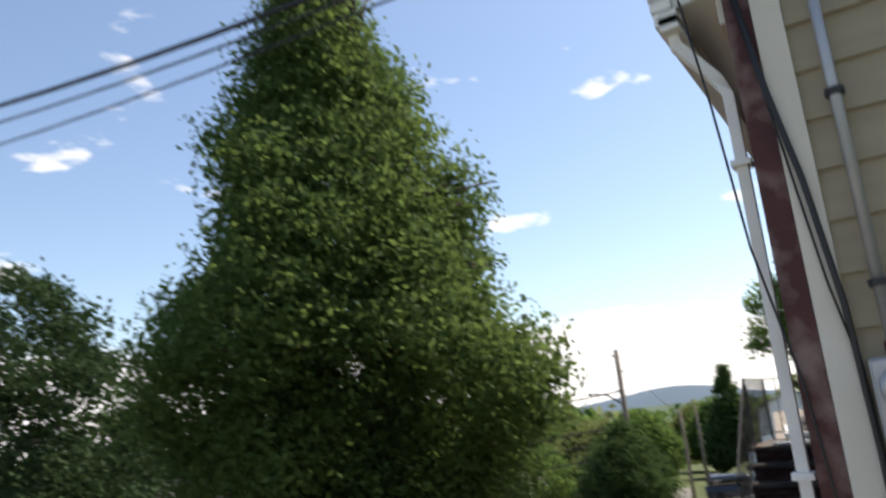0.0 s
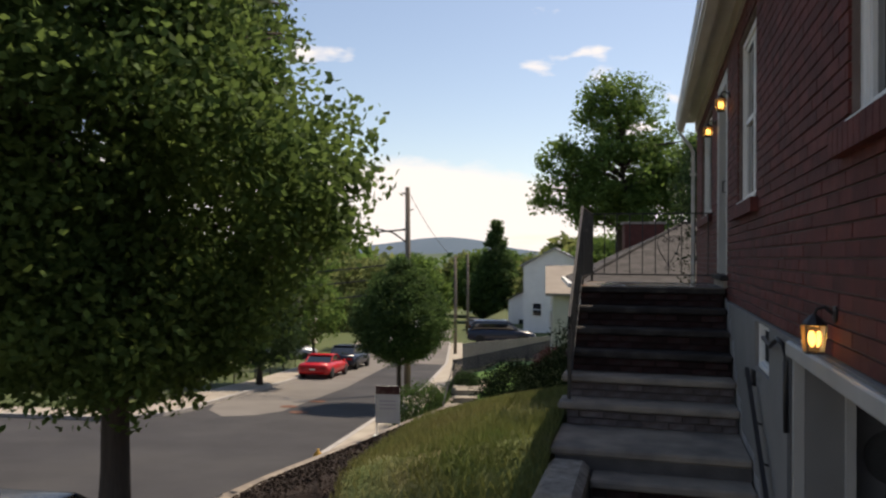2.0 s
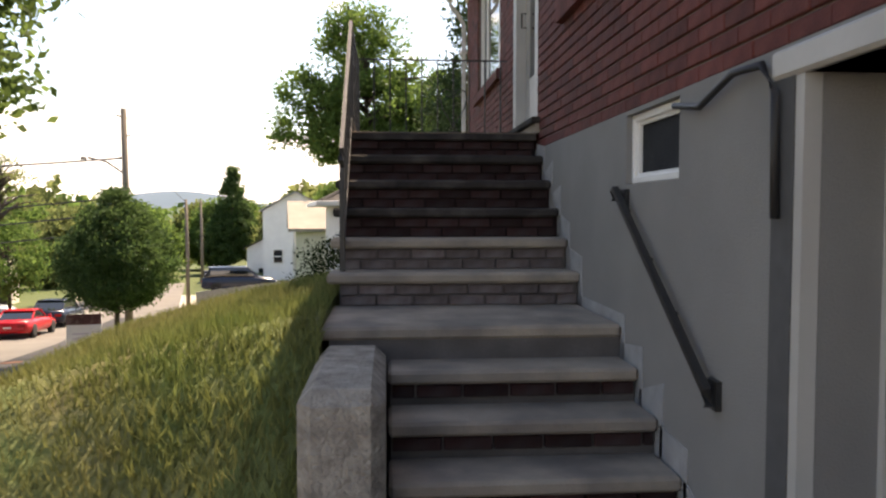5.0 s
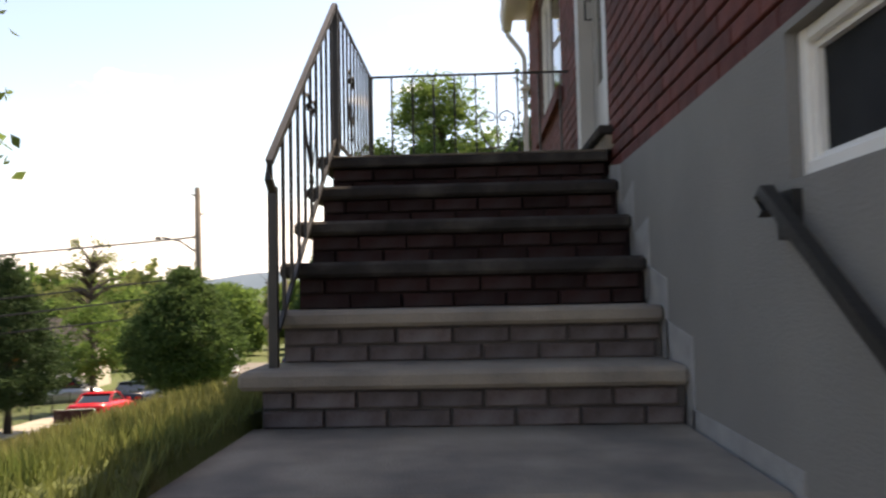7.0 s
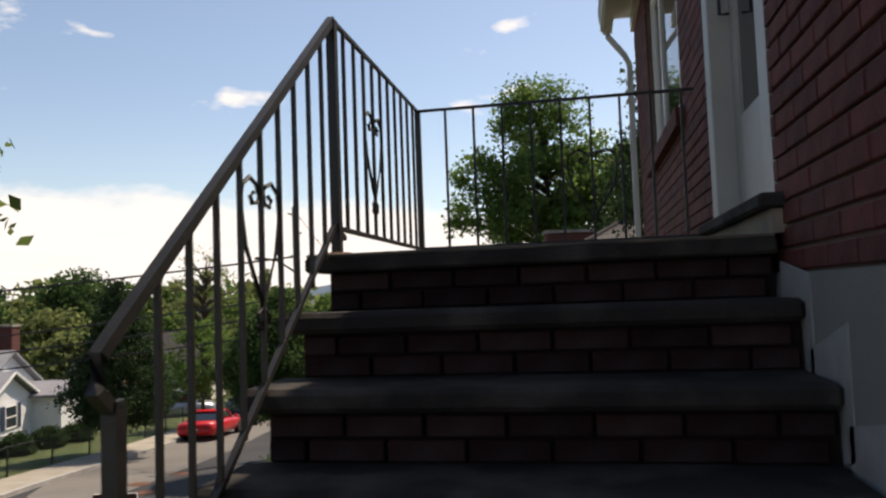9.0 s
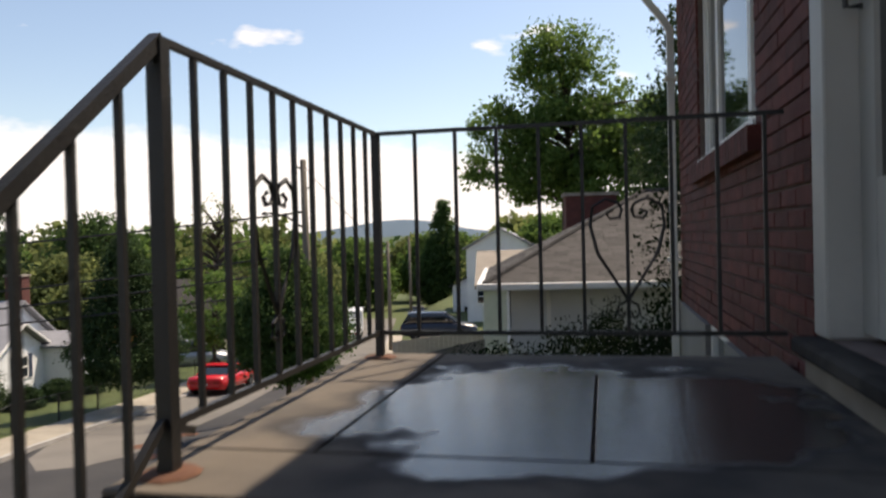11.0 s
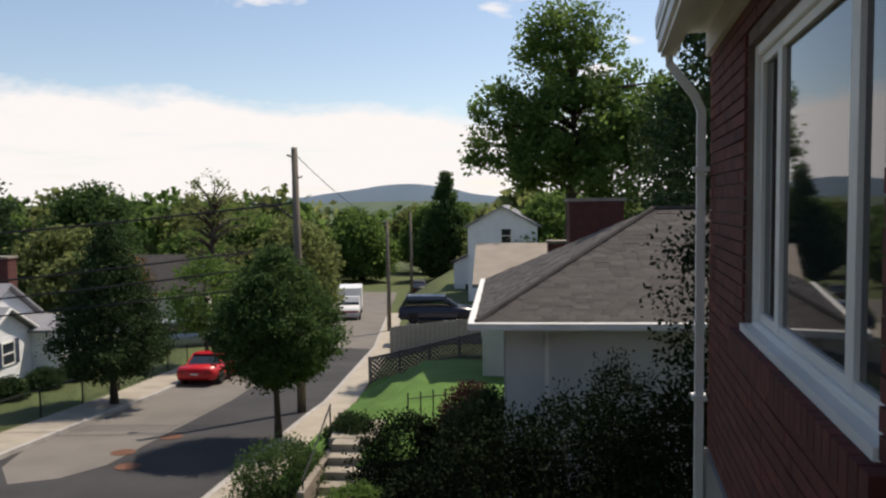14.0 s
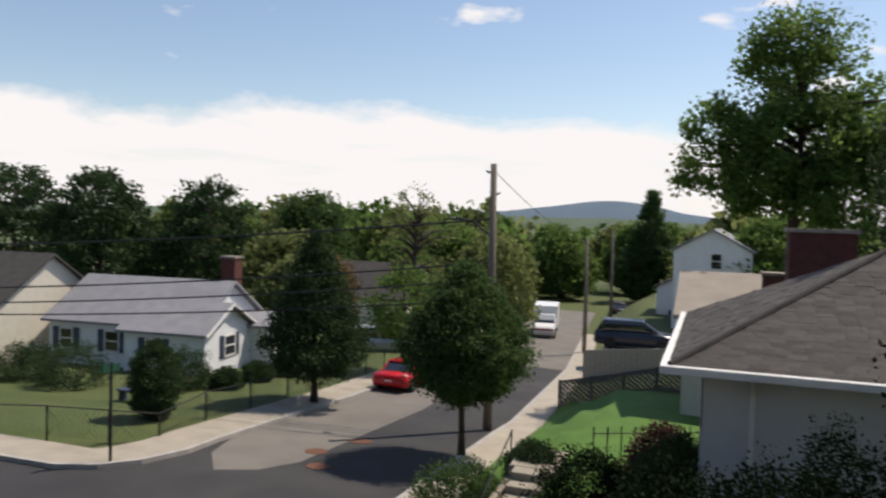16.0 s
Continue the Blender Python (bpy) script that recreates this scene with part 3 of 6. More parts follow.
part("pier", box(LEFT - 0.03, -1.13, -3.0, -2.06, -2.6, -1.18, bevel=0.05), AGGREGATE, steps, "rough exposed-aggregate side pier")
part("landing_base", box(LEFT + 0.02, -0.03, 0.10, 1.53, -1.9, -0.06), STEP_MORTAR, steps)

# ---- railings ----
RX = -1.38


def build_railing():
    rail = thing("stair_railing", (RX, 0.1, 0), "black wrought iron railing of the front steps and landing", "railing")
    top0, top1 = Vector((0, 0, 0.80)), Vector((0, 1.34, 0.80))
    low = Vector((0, -1.22, -0.925 + 0.72))
    part("post", tube([(0, 0, 0), (0, 0, 0.80)], 0.022, square=True), IRON, rail)
    part("post", tube([(0, 1.34, 0), (0, 1.34, 0.80)], 0.019, square=True), IRON, rail)
    part("post", tube([(0, -1.22, -0.925), (0, -1.22, -0.925 + 0.62)], 0.021, square=True), IRON, rail)
    part("top_rail", tube([top0, top1, (RX * -1 - 0.02, 1.34, 0.80)], 0.010, square=True), IRON, rail)
    part("stair_rail", tube([top0, low + Vector((0, 0.02, 0.03)), low + Vector((0, -0.04, -0.02)), low + Vector((0, -0.05, -0.08)), low + Vector((0, 0.0, -0.12))], 0.017, square=True), IRON, rail)
    part("bottom_rail", tube([(0, 0, 0.09), (0, 1.34, 0.09), (-RX - 0.02, 1.34, 0.09)], 0.011, square=True), IRON, rail)
    part("stair_bottom_rail", tube([(0, 0.08, 0.06), (0, -0.02, 0.10), (0, -1.16, -0.80)], 0.011, square=True), IRON, rail)
    for k in range(1, 11):
        y = 1.34 * k / 11
        part("baluster", tube([(0, y, 0.09), (0, y, 0.795)], 0.0085, square=True), IRON, rail)
    for k in range(1, 10):
        x = (-RX - 0.02) * k / 9.4
        part("baluster", tube([(x, 1.34, 0.09), (x, 1.34, 0.795)], 0.0085, square=True), IRON, rail)
    for k in range(1, 10):
        f = k / 10.0
        part("baluster", tube([(0, -1.2 * f, 0.07 - 0.9 * f), (0, -1.2 * f, 0.79 - 0.985 * f)], 0.0085, square=True), IRON, rail)
    return rail


build_railing()


# ---- windows, door and trim of the house ----
def build_window(name, y0, y1, z0, z1, lights, label, cx=0.07, rail=True, f=0.055, s=0.038, glass=GLASS):
    """A white window set back in its opening; lights: the panes' bounds along y."""
    w = thing(name, (cx, 0, 0), label, "window", kind="structure")
    frame_bm = bmesh.new()
    box(-0.03, 0.05, y0, y0 + f, z0, z1, frame_bm, 0.006)
    box(-0.03, 0.05, y1 - f, y1, z0, z1, frame_bm, 0.006)
    box(-0.028, 0.05, y0 + f, y1 - f, z1 - f, z1, frame_bm, 0.006)
    box(-0.035, 0.05, y0 + f, y1 - f, z0, z0 + f, frame_bm, 0.006)
    part("window_frame", frame_bm, WHITE, w)
    for a, b in lights:
        sash = bmesh.new()
        box(-0.012, 0.03, a, a + s, z0 + f, z1 - f, sash)
        box(-0.012, 0.03, b - s, b, z0 + f, z1 - f, sash)
        box(-0.010, 0.03, a + s, b - s, z1 - f - s, z1 - f, sash)
        box(-0.010, 0.03, a + s, b - s, z0 + f, z0 + f + s, sash)
        if rail:
            m = (z0 + z1) / 2
            box(-0.016, 0.03, a + s, b - s, m - 0.02, m + 0.02, sash)
        part("sash", sash, WHITE, w)
        part("pane", box(0.005, 0.011, a + s, b - s, z0 + f + s, z1 - f - s), glass, w)
    return w


build_window("window_1", *W1, [(-5.545, -4.555)], "white double-hung window in the brick wall")
build_window("window_2", *W2, [(-1.895, -1.375), (-1.375, -0.855)], "white double window in the brick wall")
build_window("window_3", *PW, [(2.045, 2.42), (2.42, 3.37), (3.37, 3.745)], "large white three-part picture window", rail=False)
build_window("window_4", *SW, [(-2.665, -2.105)], "small white basement window set in stucco", cx=0.035, rail=False, f=0.035, s=0.014, glass=SCREEN)
build_window("window_5", *BW, [(2.785, 3.445)], "small white basement window under the picture window", cx=0.04, rail=False, f=0.035, s=0.014)
for k, (a, b, z) in enumerate(((W1[0], W1[1], W1[2]), (W2[0], W2[1], W2[2]), (PW[0], PW[1], PW[2]))):
    bm = bmesh.new()
    n = round((b - a + 0.2) / 0.075)
    for i in range(n):
        y = a - 0.1 + (b - a + 0.2) * i / n
        box(-0.05, 0.10, y + 0.004, y + (b - a + 0.2) / n - 0.004, z - 0.105, z - 0.004, bm)
    structure(f"sill_{k + 1}", bm, BRICK, "sloping brick sill under a window", "sill")
    structure(f"trim_sill_{k + 1}", box(-0.012, 0.07, a, b, z - 0.003, z + 0.03), WHITE, "white painted inner sill", "trim")

door = thing("door_1", (0.13, 0, 0), "white front door with a storm door on the landing", "door", kind="structure")
part("jamb", box(-0.13, 0.05, DOOR[1] - 0.13, DOOR[1], DOOR[2], DOOR[3], bevel=0.006), SHADED_WHITE, door)
part("jamb", box(-0.13, 0.05, DOOR[0], DOOR[0] + 0.13, DOOR[2], DOOR[3], bevel=0.006), SHADED_WHITE, door)
part("head", box(-0.128, 0.05, DOOR[0] + 0.13, DOOR[1] - 0.13, DOOR[3] - 0.12, DOOR[3]), SHADED_WHITE, door)
stile = bmesh.new()
d0, d1 = DOOR[0] + 0.135, DOOR[1] - 0.135
box(-0.04, 0.0, d0, d0 + 0.11, 0.14, 2.01, stile)
box(-0.04, 0.0, d1 - 0.11, d1, 0.14, 2.01, stile)
box(-0.038, 0.0, d0 + 0.11, d1 - 0.11, 1.89, 2.01, stile)
box(-0.038, 0.0, d0 + 0.11, d1 - 0.11, 0.14, 0.55, stile)
part("storm_door", stile, SHADED_WHITE, door)
part("pane", box(-0.025, -0.018, d0 + 0.11, d1 - 0.11, 0.55, 1.89), GLASS, door)
part("door_handle", tube([(-0.05, d1 - 0.06, 1.0), (-0.09, d1 - 0.06, 1.0), (-0.09, d1 - 0.06, 1.12), (-0.05, d1 - 0.06, 1.12)], 0.008), IRON, door)
part("threshold", box(-0.20, 0.0, DOOR[0] - 0.10, DOOR[1] - 0.02, 0.07, 0.118, bevel=0.01), DARK_CONCRETE, door, "dark threshold slab")
part("threshold_base", box(-0.165, 0.0, DOOR[0] - 0.08, DOOR[1] - 0.04, 0.0, 0.07), CONCRETE, door)

garage = thing("door_2", (0, 0, 0), "open garage doorway with a white and grey jamb", "garage door", kind="structure")
part("corner_strip", box(-0.03, 0.02, GAR[1] - 0.012, GAR[1] + 0.03, -2.3, -0.215), SHADED_WHITE, garage)
part("jamb", box(0.022, 0.20, GAR[1] - 0.010, GAR[1] + 0.02, -2.3, -0.215), STUCCO, garage)
part("track", box(0.20, 0.245, GAR[1] - 0.035, GAR[1], -2.3, -0.215), SHADED_WHITE, garage, "white metal door track")
part("casing", box(-0.035, -0.02, GAR[1] + 0.03, GAR[1] + 0.14, -2.3, -0.215), DARK, garage, "dark grey painted casing")
part("lintel", box(-0.045, 0.2, GAR[0], GAR[1] + 0.14, -0.215, -0.135, bevel=0.01), SHADED_WHITE, garage)
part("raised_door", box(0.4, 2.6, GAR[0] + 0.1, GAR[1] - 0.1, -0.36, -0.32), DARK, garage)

# unidentified round object; the drum and hub shape is made up
reel = thing("hose_reel", (0.45, -3.405, -0.70), "dark round unidentified object on the garage wall with a hanging hose", "hose reel")
for r0, d, nm in ((0.135, 0.05, "drum"), (0.05, 0.09, "hub")):
    bm = lathe([(r0 * 0.8, 0), (r0, 0.015), (r0, d - 0.015), (r0 * 0.85, d)], 20)
    bmesh.ops.rotate(bm, cent=(0, 0, 0), matrix=Matrix.Rotation(math.pi / 2, 3, "X"), verts=bm.verts[:])
    part(nm, bm, DARK, reel)
part("hose", tube([(-0.02, -0.04, -0.13), (-0.05, -0.05, -0.4), (-0.02, -0.05, -0.75), (0.05, -0.06, -1.15), (0.09, -0.06, -1.5)], 0.014, 7), DARK, reel, smooth=True)
meter_box = thing("wall_box", (0.80, -3.405, -0.72), "small dark metal box on the garage wall", "electric box")
part("case", box(-0.06, 0.06, -0.08, 0.0, -0.10, 0.10, bevel=0.008), DARK, meter_box)
part("lid", box(-0.052, 0.052, -0.088, -0.08, -0.09, 0.09, bevel=0.003), DARK, meter_box)

# ---- gutter, downspouts and eaves ----
gut = bmesh.new()
for z, x0, x1 in ((2.32, -0.29, -0.20), (2.35, -0.31, -0.20), (2.43, -0.32, -0.222), (2.49, -0.325, -0.222)):
    box(x0, x1, Y0 - 0.09, Y1 + 0.06, z, z + 0.07, gut)
structure("gutter", gut, WHITE, "white metal gutter along the eaves", "gutter")
structure("trim_frieze", box(-0.03, 0.0, Y0, Y1, 2.30, 2.448), CREAM, "painted frieze board under the soffit", "trim")


def downspout(y, elbow, label):
    d = thing("downspout", (-0.06, y, 0), label, "downspout")
    part("pipe", tube([(-0.19, elbow, 2.34), (-0.185, elbow, 2.26), (-0.04, 0, 2.06), (0, 0, 1.97), (0, 0, -2.4)], 0.036, square=True), WHITE, d)
    for z in (1.6, 0.2):
        part("strap", box(-0.045, 0.045, -0.05, 0.05, z, z + 0.03), WHITE, d)


downspout(Y1 - 0.06, 0.02, "white downspout at the far corner of the house")
downspout(Y0 + 0.06, -0.06, "dirty white downspout at the near corner of the house")

# ---- near corner: red board, white board, cables, meter ----
structure("trim_corner_red", box(0.0, 0.115, Y0 - 0.03, Y0 - 0.002, -2.2, 2.45), REDBOARD, "peeling red-brown painted strip at the house corner", "trim")
structure("trim_corner_white", box(0.118, 0.24, Y0 - 0.05, Y0 - 0.002, -2.2, 2.45), CREAM, "off-white corner board of the side wall", "trim")
z = -2.2
while z < 2.4:
    bm = bmesh.new()
    a = [bm.verts.new(v) for v in ((0.24, Y0 - 0.034, z), (7.9, Y0 - 0.034, z), (7.9, Y0 - 0.012, z + 0.235), (0.24, Y0 - 0.012, z + 0.235), (0.24, Y0 - 0.004, z), (7.9, Y0 - 0.004, z))]
    bm.faces.new(a[:4])
    bm.faces.new((a[4], a[5], a[1], a[0]))
    part("clapboard", bm, SIDING, bpy.data.objects["wall_side"])
    z += 0.23


def build_meter():
    m = thing("electric_meter", (0.375, Y0 - 0.04, 0.52), "grey electric meter with a round glass dial on clapboards", "meter")
    part("box", box(-0.10, 0.12, -0.10, 0.0, -0.30, 0.14, bevel=0.012), METAL, m)
    ring = lathe([(0.085, 0.0), (0.09, 0.02), (0.075, 0.03)], 24)
    bmesh.ops.rotate(ring, cent=(0, 0, 0), matrix=Matrix.Rotation(math.pi / 2, 3, "X"), verts=ring.verts[:])
    bmesh.ops.translate(ring, vec=(0.01, -0.10, 0.02), verts=ring.verts[:])
    part("ring", ring, METAL, m, smooth=True)
    dial = lathe([(0.07, 0.03), (0.066, 0.08), (0.045, 0.10)], 24)
    bmesh.ops.rotate(dial, cent=(0, 0, 0), matrix=Matrix.Rotation(math.pi / 2, 3, "X"), verts=dial.verts[:])
    bmesh.ops.translate(dial, vec=(0.01, -0.10, 0.02), verts=dial.verts[:])
    part("dial", dial, WHITE, m, "pale dial under glass", True)
    part("display", box(-0.02, 0.04, -0.207, -0.199, 0.01, 0.035), BLACK, m)
    part("hub", tube([(0.0, -0.05, 0.14), (0.0, -0.05, 0.20)], 0.034, 12), REDBOARD, m, "red conduit hub")
    part("conduit", tube([(0.0, -0.05, 0.19), (0.0, -0.05, 2.8)], 0.024, 12), METAL, m, "grey metal conduit", True)
    for zz in (0.42, 1.25):
        part("clamp", tube([(0.0, -0.05, zz), (0.0, -0.05, zz + 0.03)], 0.04, 12), IRON, m)
    return m


build_meter()


def cable(points, r, label):
    t = tagged(new("cable", mesh_of(tube(points, r, 7), "cable", CABLE, True)), label, "cable")
    return t


cable([(0.05, Y0 - 0.06, 2.45), (0.11, Y0 - 0.07, 1.9), (0.18, Y0 - 0.07, 1.45), (0.235, Y0 - 0.07, 0.9), (0.25, Y0 - 0.07, 0.3), (0.24, Y0 - 0.06, -0.6), (0.25, Y0 - 0.06, -1.6)], 0.014, "thick black service cable down the corner board")
cable([(0.04, Y0 - 0.06, 2.4), (0.10, Y0 - 0.06, 1.9), (0.15, Y0 - 0.06, 1.4), (0.19, Y0 - 0.06, 1.0), (0.23, Y0 - 0.08, 0.75)], 0.005, "thin black wire beside the service cable")
cable([(-0.18, Y0 - 0.1, 2.45), (-0.13, Y0 - 0.06, 1.9), (-0.08, Y0 - 0.05, 1.2), (0.02, Y0 - 0.05, 0.6), (0.10, Y0 - 0.05, -0.4), (0.2, Y0 - 0.05, -1.4)], 0.006, "slack thin wire across the red corner strip")
cable([(-0.06, -2.75, -0.19), (-0.05, -2.95, -0.22), (-0.05, -3.2, -0.15), (-0.05, -3.38, -0.16), (-0.05, -3.46, -0.25), (-0.05, -3.47, -0.6)], 0.013, "black cable hooked over the stucco by the garage")


# ---- wall lamps ----
def build_lantern(at, lit=True):
    l = thing("wall_lantern", at, "small lit carriage lantern of bronze and amber glass", "lamp", "wall lanterns")
    part("backplate", lathe([(0.045, 0), (0.05, 0.012), (0.03, 0.02)], 14), IRON, l).matrix_local = pose(0.0, 0, 0.06, 0, -90, 0)
    part("arm", tube([(-0.015, 0, 0.06), (-0.06, 0, 0.10), (-0.10, 0, 0.09), (-0.115, 0, 0.05)], 0.010), IRON, l)
    cap = bmesh.new()
    lathe([(0.068, 0.0), (0.06, 0.015), (0.03, 0.045), (0.012, 0.06)], 8, cap, (-0.115, 0, 0.0))
    part("cap", cap, IRON, l)
    cage = bmesh.new()
    for k in range(4):
        a = math.pi / 4 + k * math.pi / 2
        c, s = math.cos(a), math.sin(a)
        tube([(-0.115 + 0.076 * c, 0.076 * s, 0.0), (-0.115 + 0.058 * c, 0.058 * s, -0.15)], 0.005, bm=cage, square=True)
    box(-0.162, -0.068, -0.047, 0.047, -0.16, -0.148, cage)
    part("cage", cage, IRON, l)
    g = bmesh.new()
    lathe([(0.056, -0.148), (0.072, -0.003)], 4, g, (-0.115, 0, 0))
    glass = part("glass", g, AMBER, l, "amber glass")
    glass.visible_shadow = False
    part("bulb", lathe([(0.008, -0.12), (0.024, -0.09), (0.022, -0.05), (0.008, -0.03)], 10, None, (-0.115, 0, 0)), GLOW, l, "glowing bulb", True)
    return l


lantern = build_lantern((0.0, -4.32, 0.02))
lantern.scale = (0.72, 0.72, 0.72)
copy_thing(lantern, pose(0.0, -0.14, 1.78))
copy_thing(lantern, pose(0.0, 1.42, 1.78))


# ---- handrail on the wall ----
def build_handrail():
    h = thing("wall_handrail", (-0.02, -2.06, -0.475), "black iron handrail fixed to the stucco wall", "handrail")
    a, b = Vector((-0.05, 0.0, 0.0)), Vector((-0.05, -1.03, -0.70))
    part("bar", tube([a + Vector((0, 0.0, -0.05)), a + Vector((0, 0.02, -0.01)), a, b, b + Vector((0, -0.02, -0.05))], 0.019, square=True), IRON, h)
    for f in (0.06, 0.35, 0.62, 0.94):
        p = a.lerp(b, f)
        part("bracket", tube([p, p + Vector((0.02, -0.01, -0.05)), p + Vector((0.05, -0.01, -0.06))], 0.008), IRON, h)
    for f in (0.02, 0.97):
        p = a.lerp(b, f)
        part("plate", box(p.x + 0.03, p.x + 0.053, p.y - 0.04, p.y + 0.04, p.z - 0.09, p.z + 0.01), IRON, h)
    return h


build_handrail()

# ---- bricks of the front wall and of the steps ----
COURSE, LEN = 0.0675, 0.205


def brick_mesh(length, deep, high):
    return mesh_of(box(-deep / 2, deep / 2, -length / 2, length / 2, -high / 2, high / 2, bevel=0.004), "brick", BRICK)


def in_hole(y0, y1, z0, z1):
    return any(y1 > h[0] and y0 < h[1] and z1 > h[2] and z0 < h[3] for h in (W1, W2, PW, DOOR))


def fitted(y0, y1, z0, z1):
    """The stretches of a brick that lie outside the openings."""
    spans = [(y0, y1)]
    for h in (W1, W2, PW, DOOR):
        if z1 > h[2] and z0 < h[3]:
            spans = [p for a, b in spans for p in ((a, min(b, h[0])), (max(a, h[1]), b)) if p[1] - p[0] > 0.03]
    return spans


whole = brick_mesh(LEN - 0.004, 0.03, COURSE - 0.010)
rest = bmesh.new()
rng = random.Random(11)
count = 0
c = 0
zc = STUCCO_TOP + 0.004
while zc + COURSE < WALL_TOP:
    y = Y0 - (0 if c % 2 else LEN / 2)
    while y < Y1:
        a, b = max(y, Y0), min(y + LEN, Y1)
        for p, q in fitted(a, b, zc, zc + COURSE):
            dx = rng.uniform(-0.0015, 0.0015)
            if q - p > LEN - 0.001 and c < 11 and -3.9 < p < 1.9 and count < 300:
                ob = new("brick", whole)
                ob.parent = wall_front
                ob.matrix_world = pose(0.014 + dx, (p + q) / 2, zc + COURSE / 2)
                count += 1
            else:
                box(-0.001 + dx, 0.02, p + 0.002, q - 0.002, zc + 0.005, zc + COURSE - 0.005, rest)
        y += LEN
    zc += COURSE
    c += 1
ob = part("brickwork", rest, BRICK, wall_front)
tagged(ob, kind="stuff")

step_brick = {}
for i, y in enumerate(EDGES):
    left = LEFT if i <= 6 else -1.12
    z1 = step_z(i) - 0.064
    for row in range(2 if i < 6 else (0 if i == 6 else 1)):
        x = left + 0.012
        first = True
        while x < -0.05:
            n = 0.105 if (row + i) % 2 and first else 0.205
            first = False
            n = min(n, -0.035 - x)
            if n > 0.03:
                key = (round(n, 3), 4 <= i <= 6)
                if key not in step_brick:
                    step_brick[key] = mesh_of(box(-n / 2 + 0.005, n / 2 - 0.005, -0.02, 0.02, -0.026, 0.026, bevel=0.004), "brick", PALE_STEP_BRICK if 4 <= i <= 6 else STEP_BRICK)
                ob = new("brick", step_brick[key])
                ob.parent = steps
                ob.matrix_world = pose(x + n / 2, y + 0.05 + rng.uniform(-0.004, 0.002), z1 - 0.031 - row * 0.061)
            x += n


# ---- scrolls of the railing ----
def heart(parent, at, axis, k=1.0):
    """A wrought heart with curled ends; axis: the way along the railing."""
    def put(u, z):
        return Vector(at) + Vector(axis) * u * k + Vector((0, 0, z * k))
    for s in (-1, 1):
        outer = [put(0, -0.19), put(s * 0.037, -0.13), put(s * 0.093, -0.04), put(s * 0.115, 0.05), put(s * 0.107, 0.11), put(s * 0.065, 0.135), put(s * 0.026, 0.12)]
        curl = [put(s * 0.015, 0.10), put(s * 0.022, 0.075), put(s * 0.052, 0.07), put(s * 0.063, 0.088), put(s * 0.044, 0.098)]
        part("scroll", tube(outer + curl, 0.006, 6), IRON, parent)
        part("scroll", tube([put(0, -0.19), put(s * 0.03, -0.205), put(s * 0.035, -0.235), put(s * 0.015, -0.245), put(s * 0.01, -0.225)], 0.005, 6), IRON, parent)


rail = bpy.data.objects["stair_railing"]
heart(rail, (0, 0.487, 0.44), (0, 1, 0), 1.05)
heart(rail, (0.868, 1.34, 0.40), (1, 0, 0), 1.05)
heart(rail, (0, -0.60, 0.03), (0, 1, 0))
for y, z in ((0.0, 0.0), (1.34, 0.0)):
    part("foot", lathe([(0.06, 0.001), (0.05, 0.006), (0.035, 0.008)], 10, None, (0, y, z)), RUST, rail, "rusted foot plate")


# ---- trees and shrubs ----
def leaves(name, pts, sizes, mat, seed, aspect=0.62):
    """Many small leaves, each a folded pair of faces turned at random."""
    r = np.random.RandomState(seed)
    n = len(pts)
    a = r.normal(size=(n, 3))
    a /= np.linalg.norm(a, axis=1)[:, None]
    b = r.normal(size=(n, 3))
    b -= (b * a).sum(1)[:, None] * a
    b /= np.linalg.norm(b, axis=1)[:, None]
    c = np.cross(a, b)
    s = sizes[:, None]
    v = np.empty((n, 4, 3))
    v[:, 0] = pts - a * s * 0.5
    v[:, 1] = pts + b * s * aspect * 0.5 + c * s * 0.10
    v[:, 2] = pts + a * s * 0.5
    v[:, 3] = pts - b * s * aspect * 0.5 + c * s * 0.10
    me = bpy.data.meshes.new(name)
    me.vertices.add(4 * n)
    me.vertices.foreach_set("co", v.ravel())
    me.loops.add(4 * n)
    me.loops.foreach_set("vertex_index", np.arange(4 * n, dtype=np.int32))
    me.polygons.add(n)
    me.polygons.foreach_set("loop_start", np.arange(0, 4 * n, 4, dtype=np.int32))
    me.materials.append(mat)
    me.update(calc_edges=True)
    return me


def cone(f):
    return (1 - f) ** 0.85 * min(1.0, 0.45 + f * 3.2)


def oval(f):
    return max(math.sin(math.pi * min(max(f * 0.92 + 0.06, 0), 1)), 0.0) ** 0.7


def egg(f):
    return oval(f) * (1.12 - 0.62 * f)


def dome(f):
    return math.sqrt(max(1 - f * f, 0)) * min(1.0, 0.75 + f)


def tapered(f):
    """Wide low down, then narrowing evenly to a blunt tip."""
    pts = ((0, 0.30), (0.06, 0.66), (0.16, 0.86), (0.28, 1.0), (0.45, 0.80), (0.65, 0.51), (0.83, 0.27), (0.95, 0.11), (1, 0.04))
    for (a, u), (b, v) in zip(pts, pts[1:]):
        if f <= b:
            return u + (v - u) * (f - a) / (b - a)
    return 0.05


